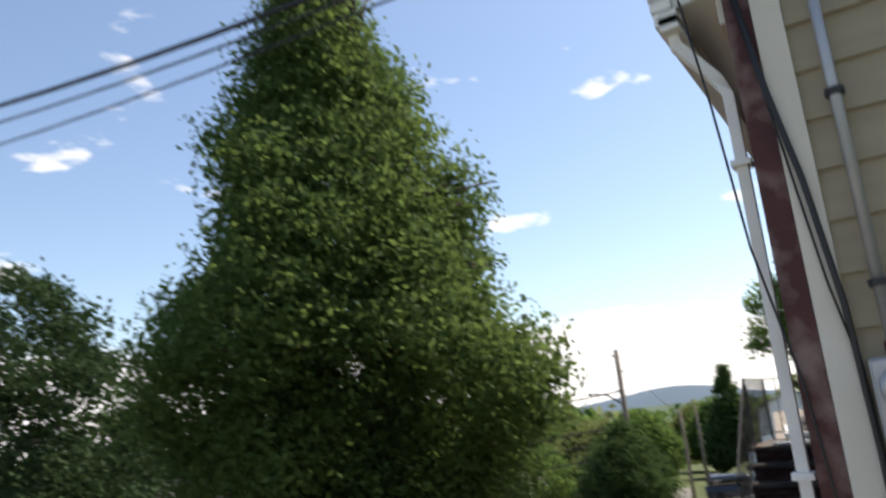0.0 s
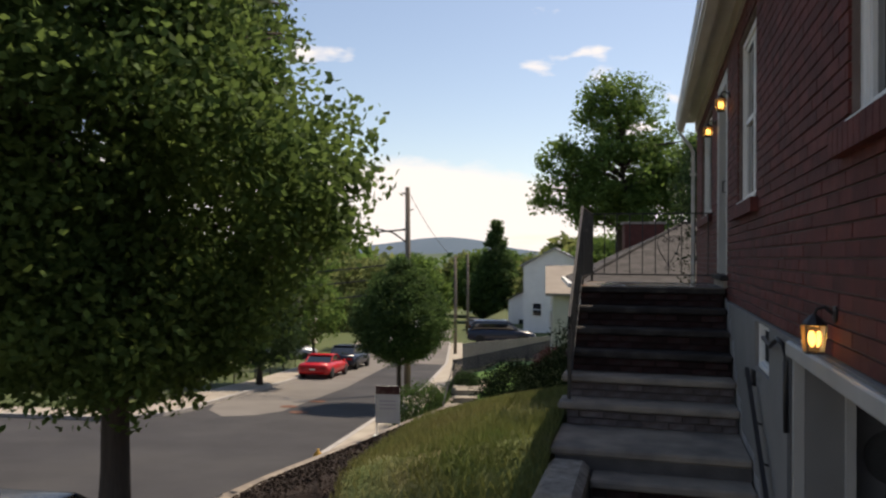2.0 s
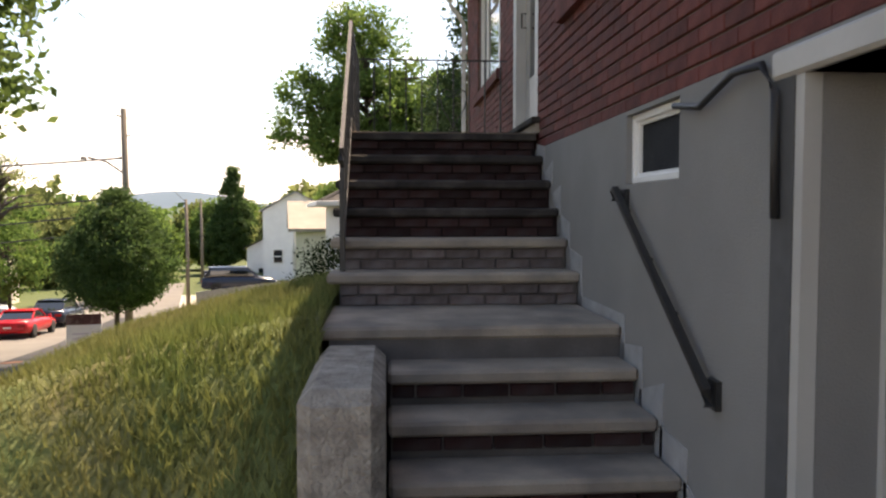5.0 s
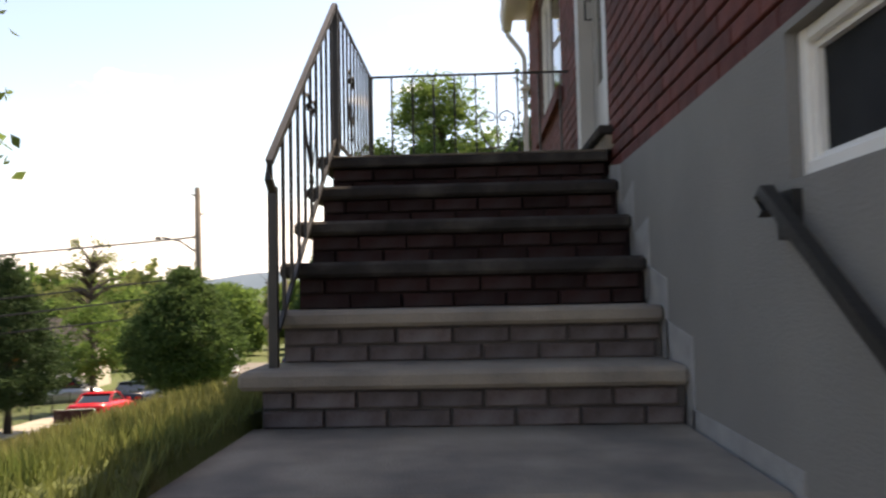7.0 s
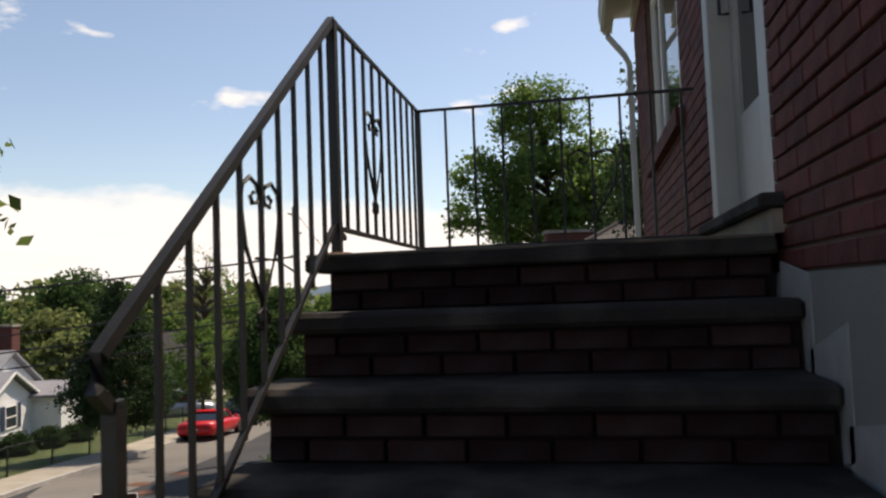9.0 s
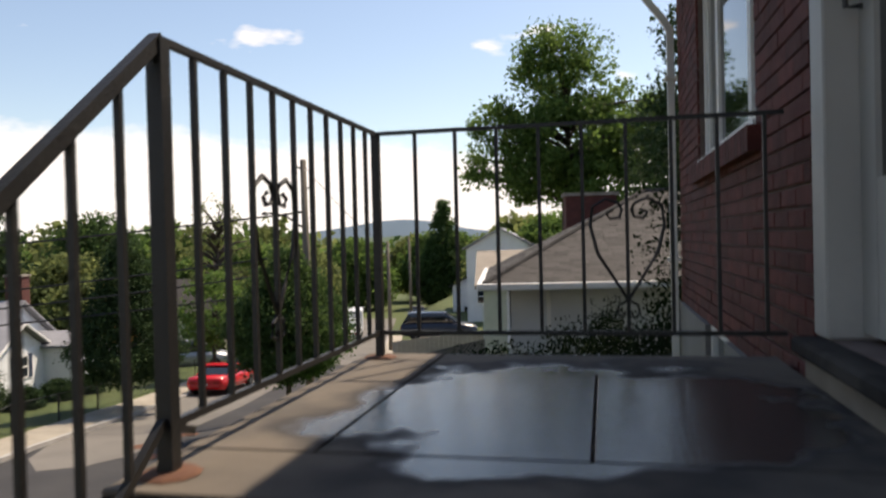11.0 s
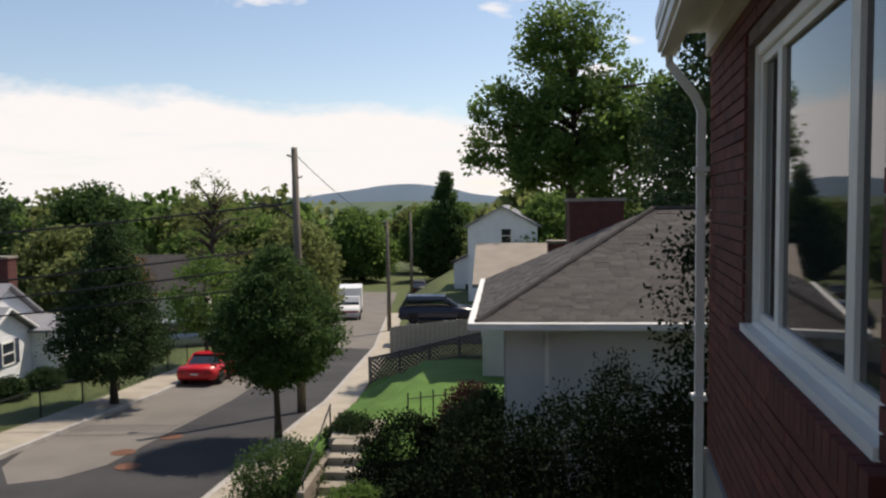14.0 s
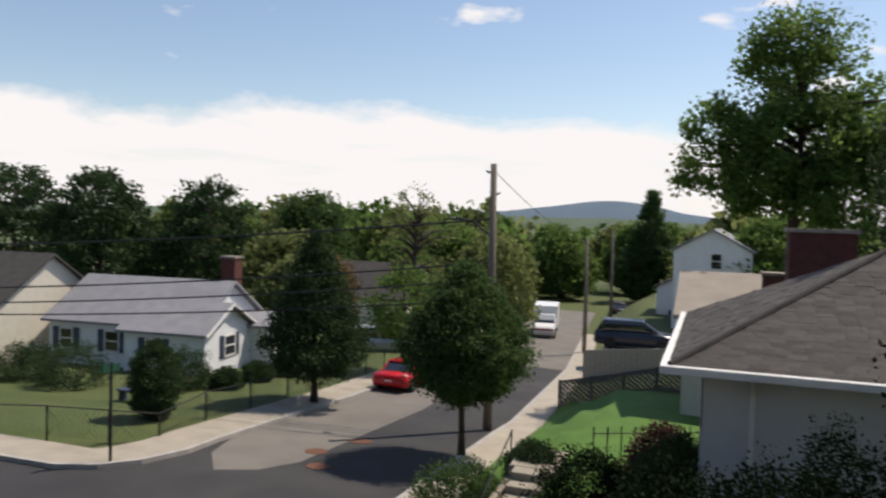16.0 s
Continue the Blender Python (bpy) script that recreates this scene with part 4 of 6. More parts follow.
def crown_points(seed, clumps, per, r0, z0, z1, shape, size, puff, lobes=0.28):
    r = random.Random(seed)
    n = np.random.RandomState(seed)
    ph = [r.uniform(0, 6.28) for _ in range(5)]
    cs = []
    while len(cs) < clumps:
        f = r.random()
        w = shape(f)
        if r.random() > w + 0.12:
            continue
        a = r.uniform(0, 2 * math.pi)
        lobe = 1 - lobes * (0.5 + 0.5 * math.sin(3 * a + 5 * f * 3 + ph[0])) * (0.5 + 0.5 * math.sin(2 * a - 9 * f + ph[1]))
        rad = r0 * w * lobe * (0.35 + 0.65 * math.sqrt(r.random()))
        cs.append((rad * math.cos(a), rad * math.sin(a), z0 + (z1 - z0) * f))
    cs = np.array(cs)
    cr = np.array([r.uniform(0.6, 1.25) * puff for _ in range(clumps)])
    pts = np.repeat(cs, per, axis=0) + np.clip(n.normal(size=(clumps * per, 3)), -1.7, 1.7) * np.repeat(cr, per)[:, None] * (0.62, 0.62, 0.42)
    return cs, pts, n.uniform(0.6, 1.3, clumps * per) * size


def tree(name, at, height, low, radius, shape, mat, label, seed, clumps=160, per=36, size=0.16, puff=0.55, trunk=0.16, lobes=0.28, limbs=14, masses=(), category="tree", group="", drift=0.0):
    t = thing(name, at, label, category, group)
    cs, pts, sz = crown_points(seed, clumps, per, radius, low, height, shape, size, puff, lobes)
    if masses:
        r = random.Random(seed)
        n = np.random.RandomState(seed)
        total = sum(m[3] ** 2.2 for m in masses)
        cs = []
        for x, y, z, rad in masses:
            for _ in range(int(clumps * rad ** 2.2 / total)):
                d = Vector((r.gauss(0, 1), r.gauss(0, 1), r.gauss(0, 1))).normalized() * rad * r.uniform(0.45, 1.0)
                cs.append((x + d.x, y + d.y, z + d.z * 0.85))
        cs = np.array(cs)
        cr = n.uniform(0.55, 1.2, len(cs)) * puff
        pts = np.repeat(cs, per, axis=0) + np.clip(n.normal(size=(len(cs) * per, 3)), -1.7, 1.7) * np.repeat(cr, per)[:, None] * (0.62, 0.62, 0.45)
        sz = n.uniform(0.6, 1.3, len(pts)) * size
    pts[:, 0] += drift * pts[:, 2] / height
    crown = new("crown", leaves("crown", pts, sz, mat, seed + 1))
    crown.parent = t
    bm = bmesh.new()
    r = random.Random(seed)
    steps_n = 7
    line = [(0.05 * trunk * r.uniform(-8, 8) * (k > 0), 0.05 * trunk * r.uniform(-8, 8) * (k > 0), height * 0.86 * k / steps_n - (0.3 if k == 0 else 0)) for k in range(steps_n + 1)]
    tube(line, [trunk * (1.35 if k == 0 else 1) * (1 - 0.85 * k / steps_n) for k in range(steps_n + 1)], 9, bm)
    for c in r.sample(list(cs), min(limbs, len(cs))):
        c = Vector(c)
        h = max(low * 0.75, min(c.z - 0.25 * c.xy.length - 0.3, height * 0.8))
        k = min(int(h / (height * 0.86) * steps_n), steps_n - 1)
        p = Vector(line[k]).lerp(Vector(line[k + 1]), h / (height * 0.86) * steps_n - k)
        mid = p.lerp(c, 0.5) + Vector((0, 0, 0.12 * c.xy.length))
        tube([p, mid, c], [trunk * 0.34, trunk * 0.22, trunk * 0.07], 6, bm)
    part("trunk", bm, BARK, t, smooth=True)
    return t


tree("street_tree", (-7.1, 0.3, road_z(0.3) + 0.1), 13.9, 2.75, 3.55, tapered, LEAF_F, "tall dark leafy street tree with a conical crown", 21, clumps=1450, per=135, size=0.115, puff=0.47, trunk=0.2, limbs=90, lobes=0.5, drift=-0.95)
tree("young_street_tree", (-10.2, 20.55, road_z(20.55) + 0.1), 5.65, 1.75, 2.3, egg, LEAF_A, "young round-headed street tree on the pavement", 22, clumps=760, per=50, size=0.11, puff=0.30, trunk=0.11, lobes=0.25)
tree("pear_tree", (-18.2, 23.9, road_z(23.9) + 0.1), 6.6, 1.1, 2.5, cone, LEAF_C, "dark conical tree on the corner verge", 23, clumps=760, per=50, size=0.115, puff=0.34, trunk=0.14, lobes=0.15)
tree("maple_tree", (-2.2, 35, -5.5), 15.0, 5.6, 4.7, oval, LEAF_B, "big spreading maple behind the houses", 24, clumps=520, per=70, size=0.22, puff=0.62, trunk=0.4, limbs=40, masses=((-0.3, 0, 14.0, 2.3), (-3.2, 0, 11.0, 1.7), (0.0, 0, 10.4, 3.0), (2.9, 0.5, 11.0, 2.4), (-1.5, -0.3, 8.7, 1.9), (1.5, -0.5, 8.3, 2.2), (-4.2, 0.3, 9.3, 1.0)))
tree("maple_tree", (4.0, 27, -4.5), 11.5, 1.5, 4.2, oval, LEAF_C, "dark leafy tree close behind the brick house", 25, clumps=420, per=60, size=0.2, puff=0.6, trunk=0.3, lobes=0.3)
tree("spruce_tree", (1.9, 19.5, -4.0), 13.0, 1.0, 2.5, cone, LEAF_C, "dark tall evergreen near the house corner", 26, clumps=420, per=50, size=0.14, puff=0.4, trunk=0.2, lobes=0.5)
tree("holly_tree", (1.1, 9.4, -3.4), 5.6, 0.4, 1.2, oval, YEW, "dark dense holly between the two houses", 35, clumps=330, per=46, size=0.075, puff=0.28, trunk=0.1)
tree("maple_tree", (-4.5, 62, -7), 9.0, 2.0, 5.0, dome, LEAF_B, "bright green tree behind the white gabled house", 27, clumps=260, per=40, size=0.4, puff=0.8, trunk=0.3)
tree("spruce_tree", (-22.3, 100, -9.6), 14.9, 1.0, 5.4, cone, LEAF_A, "dark pointed spruce beside the far road", 28, clumps=520, per=34, size=0.45, puff=0.6, trunk=0.25, lobes=0.1)
tree("bare_tree", (-26.5, 46, -7.3), 10.9, 3.0, 3.4, oval, LEAF_D, "half-bare grey tree with thin foliage", 29, clumps=110, per=26, size=0.2, puff=0.5, trunk=0.3, lobes=0.5, limbs=80)
tree("maple_tree", (-30, 41, -7.0), 5.6, 1.5, 2.2, dome, LEAF_E, "small tree turning rusty orange", 30, clumps=90, per=36, size=0.25, puff=0.45, trunk=0.14)
tree("maple_tree", (-19.2, 0.6, -4.3), 9.8, 0.6, 5.3, dome, LEAF_C, "leafy tree on the far side of the side street", 31, clumps=900, per=56, size=0.17, puff=0.5, trunk=0.22, lobes=0.35)
tree("maple_tree", (-24.5, -5.0, -4.0), 8.0, 0.6, 4.8, dome, LEAF_C, "broad leafy tree across the street", 32, clumps=360, per=46, size=0.18, puff=0.55, trunk=0.25, lobes=0.35)
tree("maple_tree", (-20.0, 33.5, -6.3), 5.2, 1.5, 2.0, oval, LEAF_B, "small leafy tree beyond the corner lawn", 33, clumps=150, per=40, size=0.18, puff=0.4, trunk=0.12)
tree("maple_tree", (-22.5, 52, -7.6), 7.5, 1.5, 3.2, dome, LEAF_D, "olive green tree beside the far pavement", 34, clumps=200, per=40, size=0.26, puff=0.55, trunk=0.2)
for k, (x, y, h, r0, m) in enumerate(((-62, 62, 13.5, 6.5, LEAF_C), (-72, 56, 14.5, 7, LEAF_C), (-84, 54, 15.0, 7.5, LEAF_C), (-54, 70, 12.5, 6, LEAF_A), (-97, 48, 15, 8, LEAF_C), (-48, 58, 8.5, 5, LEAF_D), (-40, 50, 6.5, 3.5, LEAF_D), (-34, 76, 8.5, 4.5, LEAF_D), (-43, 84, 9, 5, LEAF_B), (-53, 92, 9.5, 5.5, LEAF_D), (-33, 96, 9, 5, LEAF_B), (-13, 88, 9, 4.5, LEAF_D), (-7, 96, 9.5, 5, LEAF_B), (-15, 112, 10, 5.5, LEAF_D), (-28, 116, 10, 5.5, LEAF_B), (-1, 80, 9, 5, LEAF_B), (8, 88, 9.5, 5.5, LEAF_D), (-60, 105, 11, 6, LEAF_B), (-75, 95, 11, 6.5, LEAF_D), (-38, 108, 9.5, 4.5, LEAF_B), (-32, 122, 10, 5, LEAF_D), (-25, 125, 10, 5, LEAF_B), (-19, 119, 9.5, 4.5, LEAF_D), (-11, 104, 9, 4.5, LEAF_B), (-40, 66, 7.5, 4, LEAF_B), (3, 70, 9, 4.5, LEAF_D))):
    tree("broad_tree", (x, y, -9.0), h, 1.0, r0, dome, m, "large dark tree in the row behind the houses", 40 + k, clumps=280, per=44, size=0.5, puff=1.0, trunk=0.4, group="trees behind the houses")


def shrub(at, r0, h, mat, label, seed, shape=dome, size=0.075, clumps=190, per=44, name="shrub"):
    t = thing(name, at, label, "shrub")
    cs, pts, sz = crown_points(seed, clumps, per, r0, 0.05, h, shape, size, min(r0, h) * 0.22, 0.15)
    o = new("foliage", leaves("foliage", pts, sz, mat, seed))
    o.parent = t
    bm = bmesh.new()
    r = random.Random(seed)
    for c in r.sample(list(cs), 8):
        tube([(0, 0, -0.1), (c[0] * 0.4, c[1] * 0.4, c[2] * 0.5), tuple(c)], [0.03, 0.02, 0.006], 5, bm)
    part("stem", bm, BARK, t)
    return t


for k, (x, y, r0, h, m) in enumerate(((-27.8, 20.5, 1.6, 1.9, LEAF_C), (-24.2, 23.0, 1.2, 1.7, LEAF_C), (-22.8, 24.0, 0.75, 0.9, LEAF_C), (-23.3, 26.4, 0.8, 0.9, LEAF_C), (-23.4, 28.4, 0.8, 0.85, LEAF_C), (-31, 20.6, 1.4, 1.6, LEAF_C), (-34, 18.6, 1.6, 1.9, LEAF_D), (-22.3, 20.0, 0.3, 0.9, LEAF_D))):
    shrub((x, y, ground_z(x, y) - 0.05), r0, h, m, "clipped dark shrub beside the white house", 60 + k)
shrub((-20.2, 18.0, ground_z(-20.2, 18.0) - 0.05), 0.85, 2.6, LEAF_C, "dense egg-shaped evergreen on the corner lawn", 71, shape=oval, clumps=420, name="evergreen_shrub")
for k, (x, y, z, r0, h, m) in enumerate(((-7.6, 15.2, -5.2, 1.15, 1.45, LEAF_A), (-6.7, 17.2, -4.6, 0.7, 0.9, LEAF_C), (-4.7, 14.6, -4.4, 1.15, 1.5, YEW), (-5.1, 13.0, -4.9, 0.9, 1.1, LEAF_B), (-3.6, 16.6, -4.2, 0.9, 1.5, LEAF_RED), (-3.0, 14.5, -4.2, 1.0, 1.9, LEAF_C))):
    shrub((x, y, z), r0, h, m, "low spreading bush beside the stone steps", 80 + k, size=0.065, clumps=260)
for k, (x, y, r0, h) in enumerate(((-2.0, 9.0, 1.2, 2.25), (-0.9, 8.8, 1.3, 2.6), (0.4, 8.6, 1.3, 2.8), (-2.5, 7.4, 1.2, 1.35), (-1.4, 7.2, 1.3, 1.75), (0.2, 7.0, 1.3, 1.9), (1.4, 8.8, 1.3, 2.8), (-2.9, 9.8, 0.9, 1.2))):
    shrub((x, y, -3.4), r0, h, YEW, "dark yew hedge between the two houses", 90 + k, size=0.055, clumps=420, per=46, name="yew_hedge")
shrub((-0.45, 9.95, -3.3), 0.9, 2.75, YEW, "loose dark shrub against the white siding", 99, shape=egg, size=0.045, clumps=220, per=60)


def far_woods():
    r = random.Random(7)
    n = np.random.RandomState(7)
    all_pts, all_sz = [], []
    for k in range(520):
        d = r.random()
        y = 95 + 420 * d * d
        x = r.uniform(-1.15, 0.35) * y + r.uniform(-20, 10)
        if -32 - 0.02 * y < x < -12 and y < 110:
            continue
        if x > -40 and x < -14 and y < 130 and r.random() < 0.5:
            continue
        base = -8 - 16 * smooth01(78, 320, y) - 10 * smooth01(80, 300, abs(x)) + 5 * smooth01(150, 420, y)
        h, r0 = r.uniform(8, 12.5), r.uniform(3.5, 6.5)
        cs, pts, sz = crown_points(200 + k, 26, 13, r0, 1.0, h, dome, 1.15 + y * 0.002, 1.5)
        all_pts.append(pts + (x, y, base))
        all_sz.append(sz)
    half = len(all_pts) // 2
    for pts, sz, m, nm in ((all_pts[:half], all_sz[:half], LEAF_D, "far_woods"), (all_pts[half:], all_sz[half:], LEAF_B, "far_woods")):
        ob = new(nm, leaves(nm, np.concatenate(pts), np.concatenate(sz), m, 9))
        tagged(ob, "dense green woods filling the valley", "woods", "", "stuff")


far_woods()
# aerial haze is put into these base colours: dulled green, then blue
HAZE_NEAR = material("haze_green_ridge", (0.075, 0.105, 0.06), (0.055, 0.085, 0.05), rough=1.0, scale=0.03, fine=0.2, bump=0)
HAZE_FAR = material("haze_blue_hill", (0.085, 0.125, 0.17), (0.07, 0.11, 0.15), rough=1.0, scale=0.004, fine=0.03, bump=0)


def ridge(name, y, mat, label, height, x0, x1, step):
    bm = bmesh.new()
    top, low, back = [], [], []
    x = x0
    while x <= x1:
        h = height(x)
        top.append(bm.verts.new((x, y, h)))
        low.append(bm.verts.new((x, y - 260, -60)))
        back.append(bm.verts.new((x, y + 300, -80)))
        x += step
    for k in range(len(top) - 1):
        bm.faces.new((low[k], low[k + 1], top[k + 1], top[k]))
        bm.faces.new((top[k], top[k + 1], back[k + 1], back[k]))
    structure(name, bm, mat, label, "hill", True)


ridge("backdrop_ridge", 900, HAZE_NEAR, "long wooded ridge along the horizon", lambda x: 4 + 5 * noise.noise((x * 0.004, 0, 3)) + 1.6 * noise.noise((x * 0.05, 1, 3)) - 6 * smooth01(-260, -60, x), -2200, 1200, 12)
ridge("backdrop_hill", 2500, HAZE_FAR, "low hill on the horizon, coloured haze blue", lambda x: 6 + 52 * math.exp(-((x + 650) / 240) ** 2) + 22 * math.exp(-((x + 950) / 300) ** 2) + 4 * noise.noise((x * 0.01, 0, 8)), -4200, 2400, 25)


# ---- houses ----
def gable_roof(x0, x1, y0, y1, z, rise, over=0.3, along="x", thick=0.12):
    bm = bmesh.new()
    x0, x1, y0, y1 = x0 - over, x1 + over, y0 - over, y1 + over
    if along == "x":
        m = (y0 + y1) / 2
        sec = [(y0, z), (m, z + rise), (y1, z), (y1, z - thick), (m, z + rise - thick), (y0, z - thick)]
        a = [bm.verts.new((x0, *p)) for p in sec]
        b = [bm.verts.new((x1, *p)) for p in sec]
    else:
        m = (x0 + x1) / 2
        sec = [(x0, z), (m, z + rise), (x1, z), (x1, z - thick), (m, z + rise - thick), (x0, z - thick)]
        a = [bm.verts.new((p[0], y0, p[1])) for p in sec]
        b = [bm.verts.new((p[0], y1, p[1])) for p in sec]
    for k in range(6):
        bm.faces.new((a[k], a[(k + 1) % 6], b[(k + 1) % 6], b[k]))
    for q in (a, b):
        bm.faces.new((q[0], q[1], q[4], q[5]))
        bm.faces.new((q[1], q[2], q[3], q[4]))
    bmesh.ops.recalc_face_normals(bm, faces=bm.faces[:])
    return bm


def gable_block(x0, x1, y0, y1, z0, z1, rise, along="x"):
    """Walls up to the eaves with the two gable triangles in one mesh."""
    bm = bmesh.new()
    if along == "x":
        m = (y0 + y1) / 2
        sec = [(y0, z0), (y1, z0), (y1, z1), (m, z1 + rise), (y0, z1)]
        a = [bm.verts.new((x0, *p)) for p in sec]
        b = [bm.verts.new((x1, *p)) for p in sec]
    else:
        m = (x0 + x1) / 2
        sec = [(x0, z0), (x1, z0), (x1, z1), (m, z1 + rise), (x0, z1)]
        a = [bm.verts.new((p[0], y0, p[1])) for p in sec]
        b = [bm.verts.new((p[0], y1, p[1])) for p in sec]
    for k in range(5):
        bm.faces.new((a[k], a[(k + 1) % 5], b[(k + 1) % 5], b[k]))
    bm.faces.new(a[::-1])
    bm.faces.new(b)
    bmesh.ops.recalc_face_normals(bm, faces=bm.faces[:])
    return bm


def house_window(h, at, turn, w, hh, shutters=False):
    """A small window on a far wall: frame, pane, glazing bar, and shutters; the wall faces local -y."""
    m = pose(*at, 0, 0, turn)
    bm = bmesh.new()
    for a in ((-w / 2, -w / 2 + 0.07, 0, hh), (w / 2 - 0.07, w / 2, 0, hh), (-w / 2, w / 2, hh - 0.07, hh), (-w / 2, w / 2, 0, 0.07), (-w / 2, w / 2, hh / 2 - 0.03, hh / 2 + 0.03)):
        box(a[0], a[1], -0.06, 0.01, a[2], a[3], bm)
    wn_ = part("window", bm, WHITE, h)
    wn_.matrix_local = m
    part("pane", box(-w / 2 + 0.05, w / 2 - 0.05, -0.03, 0.0, 0.05, hh - 0.05), GLASS, wn_)
    if shutters:
        for s in (-1, 1):
            sb = bmesh.new()
            c = s * (w / 2 + 0.19)
            box(c - 0.17, c + 0.17, -0.05, 0.0, -0.02, hh + 0.02, sb)
            for k in range(8):
                z = 0.08 + (hh - 0.16) * k / 8
                box(c - 0.13, c + 0.13, -0.065, -0.045, z, z + (hh - 0.16) / 8 - 0.03, sb)
            part("shutter", sb, SHUTTER, wn_)


def lap_siding(h, x0, x1, y, z0, z1, mat, turn=0.0, origin=(0, 0, 0)):
    bm = bmesh.new()
    z = z0
    while z < z1 - 0.02:
        t = min(z + 0.115, z1)
        a = [bm.verts.new(v) for v in ((x0, y - 0.022, z), (x1, y - 0.022, z), (x1, y - 0.006, t), (x0, y - 0.006, t), (x0, y, z), (x1, y, z))]
        bm.faces.new(a[:4])
        bm.faces.new((a[4], a[5], a[1], a[0]))
        z += 0.115
    o = part("siding", bm, mat, h)
    o.matrix_local = pose(*origin, 0, 0, turn)
    return o


def white_house():
    h = thing("white_house", (-26.0, 25.9, -6.25), "white ranch house with blue shutters and a grey roof", "house", turn=14)
    part("wall", gable_block(-9.2, -1.0, 1.0, 7.2, -0.3, 2.15, 1.9), VINYL, h)
    part("wall", gable_block(-4.2, 0.0, 0.0, 4.2, -0.3, 2.05, 1.15), VINYL, h)
    part("wall", box(-1.0, 1.4, 4.2, 7.0, -0.3, 1.95), VINYL, h)
    part("roof", gable_roof(-9.2, -1.0, 1.0, 7.2, 2.2, 2.0), GREY_SHINGLE, h)
    part("roof", gable_roof(-4.2, 0.0, 0.0, 4.2, 2.1, 1.25), GREY_SHINGLE, h)
    part("roof", gable_roof(-1.0, 1.4, 4.2, 7.0, 2.0, 0.55, along="x"), GREY_SHINGLE, h)
    part("rake_board", tube([(0.32, -0.32, 2.02), (0.32, 2.1, 3.28), (0.32, 4.5, 2.02)], 0.07, square=True), WHITE, h)
    ch = part("chimney", box(-1.9, -1.1, 4.6, 5.4, 3.0, 5.3, bevel=0.02), DARK_BRICK, h, "sooty red brick chimney")
    part("cap", box(-1.96, -1.04, 4.54, 5.46, 5.3, 5.4), CONCRETE, ch)
    for x, w in ((-8.2, 0.8), (-5.6, 0.85)):
        house_window(h, (x, 0.98, 0.75), 0, w, 1.05, True)
    house_window(h, (-2.6, -0.02, 0.8), 0, 0.9, 0.95, True)
    house_window(h, (0.02, 2.2, 0.75), 90, 1.05, 1.05, True)
    lap_siding(h, -9.2, -4.2, 0.995, -0.3, 2.15, VINYL)
    lap_siding(h, -4.2, 0.0, -0.005, -0.3, 2.05, VINYL)
    lap_siding(h, 0.0, 4.2, -0.005, -0.3, 2.05, VINYL, 90)
    return h


white_house()


def side_house(name, at, turn, w, d, high, rise, wall_mat, roof_mat, label, along="x", windows=(), chimney=None):
    h = thing(name, at, label, "house", turn=turn)
    part("wall", gable_block(0, w, 0, d, -0.5, high, rise, along), wall_mat, h)
    part("roof", gable_roof(0, w, 0, d, high + 0.06, rise, along=along), roof_mat, h)
    for x, y, z, t in windows:
        house_window(h, (x, y, z), t, 0.85, 1.2)
    if chimney:
        x, y, z0, z1, s = chimney
        c = part("chimney", box(x, x + s, y, y + 0.7, z0, z1, bevel=0.02), DARK_BRICK, h, "sooty red brick chimney")
        part("cap", box(x - 0.05, x + s + 0.05, y - 0.05, y + 0.75, z1, z1 + 0.08), CONCRETE, c)
    return h


side_house("cream_house", (-43.5, 21.0, -7.0), 10, 7.5, 7.0, 3.4, 2.6, CREAM, SHINGLE, "cream house with a steep grey roof", "x", ((6.2, -0.02, 0.9, 0),))
side_house("grey_roofed_house", (-37.5, 47.0, -7.8), 10, 9.0, 7.0, 3.0, 2.5, CREAM, SHINGLE, "pale house half hidden behind trees", "x", ((3.0, -0.02, 0.8, 0), (7.2, -0.02, 0.8, 0), (9.02, 3.0, 0.8, 90)))
side_house("gabled_house", (-11.4, 58.0, -7.4), 4, 5.4, 8.0, 6.9, 1.6, VINYL, GREY_SHINGLE, "tall white gabled house beyond the roofs", "y", ((3.0, -0.02, 5.6, 0), (1.2, -0.02, 2.5, 0), (3.4, -0.02, 2.5, 0), (-0.02, 3.0, 4.2, -90)))
side_house("cottage", (-4.7, 24.5, -5.3), 7.8, 9.0, 6.5, 4.0, 1.15, CREAM, material("tan_shingle", (0.33, 0.29, 0.24), (0.26, 0.225, 0.19), rough=0.95, scale=1.5, fine=40), "low cream cottage with a tan roof", "x", ((-0.02, 2.0, 2.0, -90), (-0.02, 4.6, 2.0, -90)), (2.2, 0.3, 4.0, 5.35, 0.65))
side_house("small_shed", (-24.5, 118, -10), 5, 5, 5, 2.6, 1.2, VINYL, GREY_SHINGLE, "small white building at the end of the road")
side_house("dark_porch_house", (-14.2, 66.0, -8.2), 4, 3.2, 5.0, 4.2, 0.9, VINYL, SHINGLE, "pale house with a dark porch roof", "y", ((1.4, -0.02, 1.2, 0),))


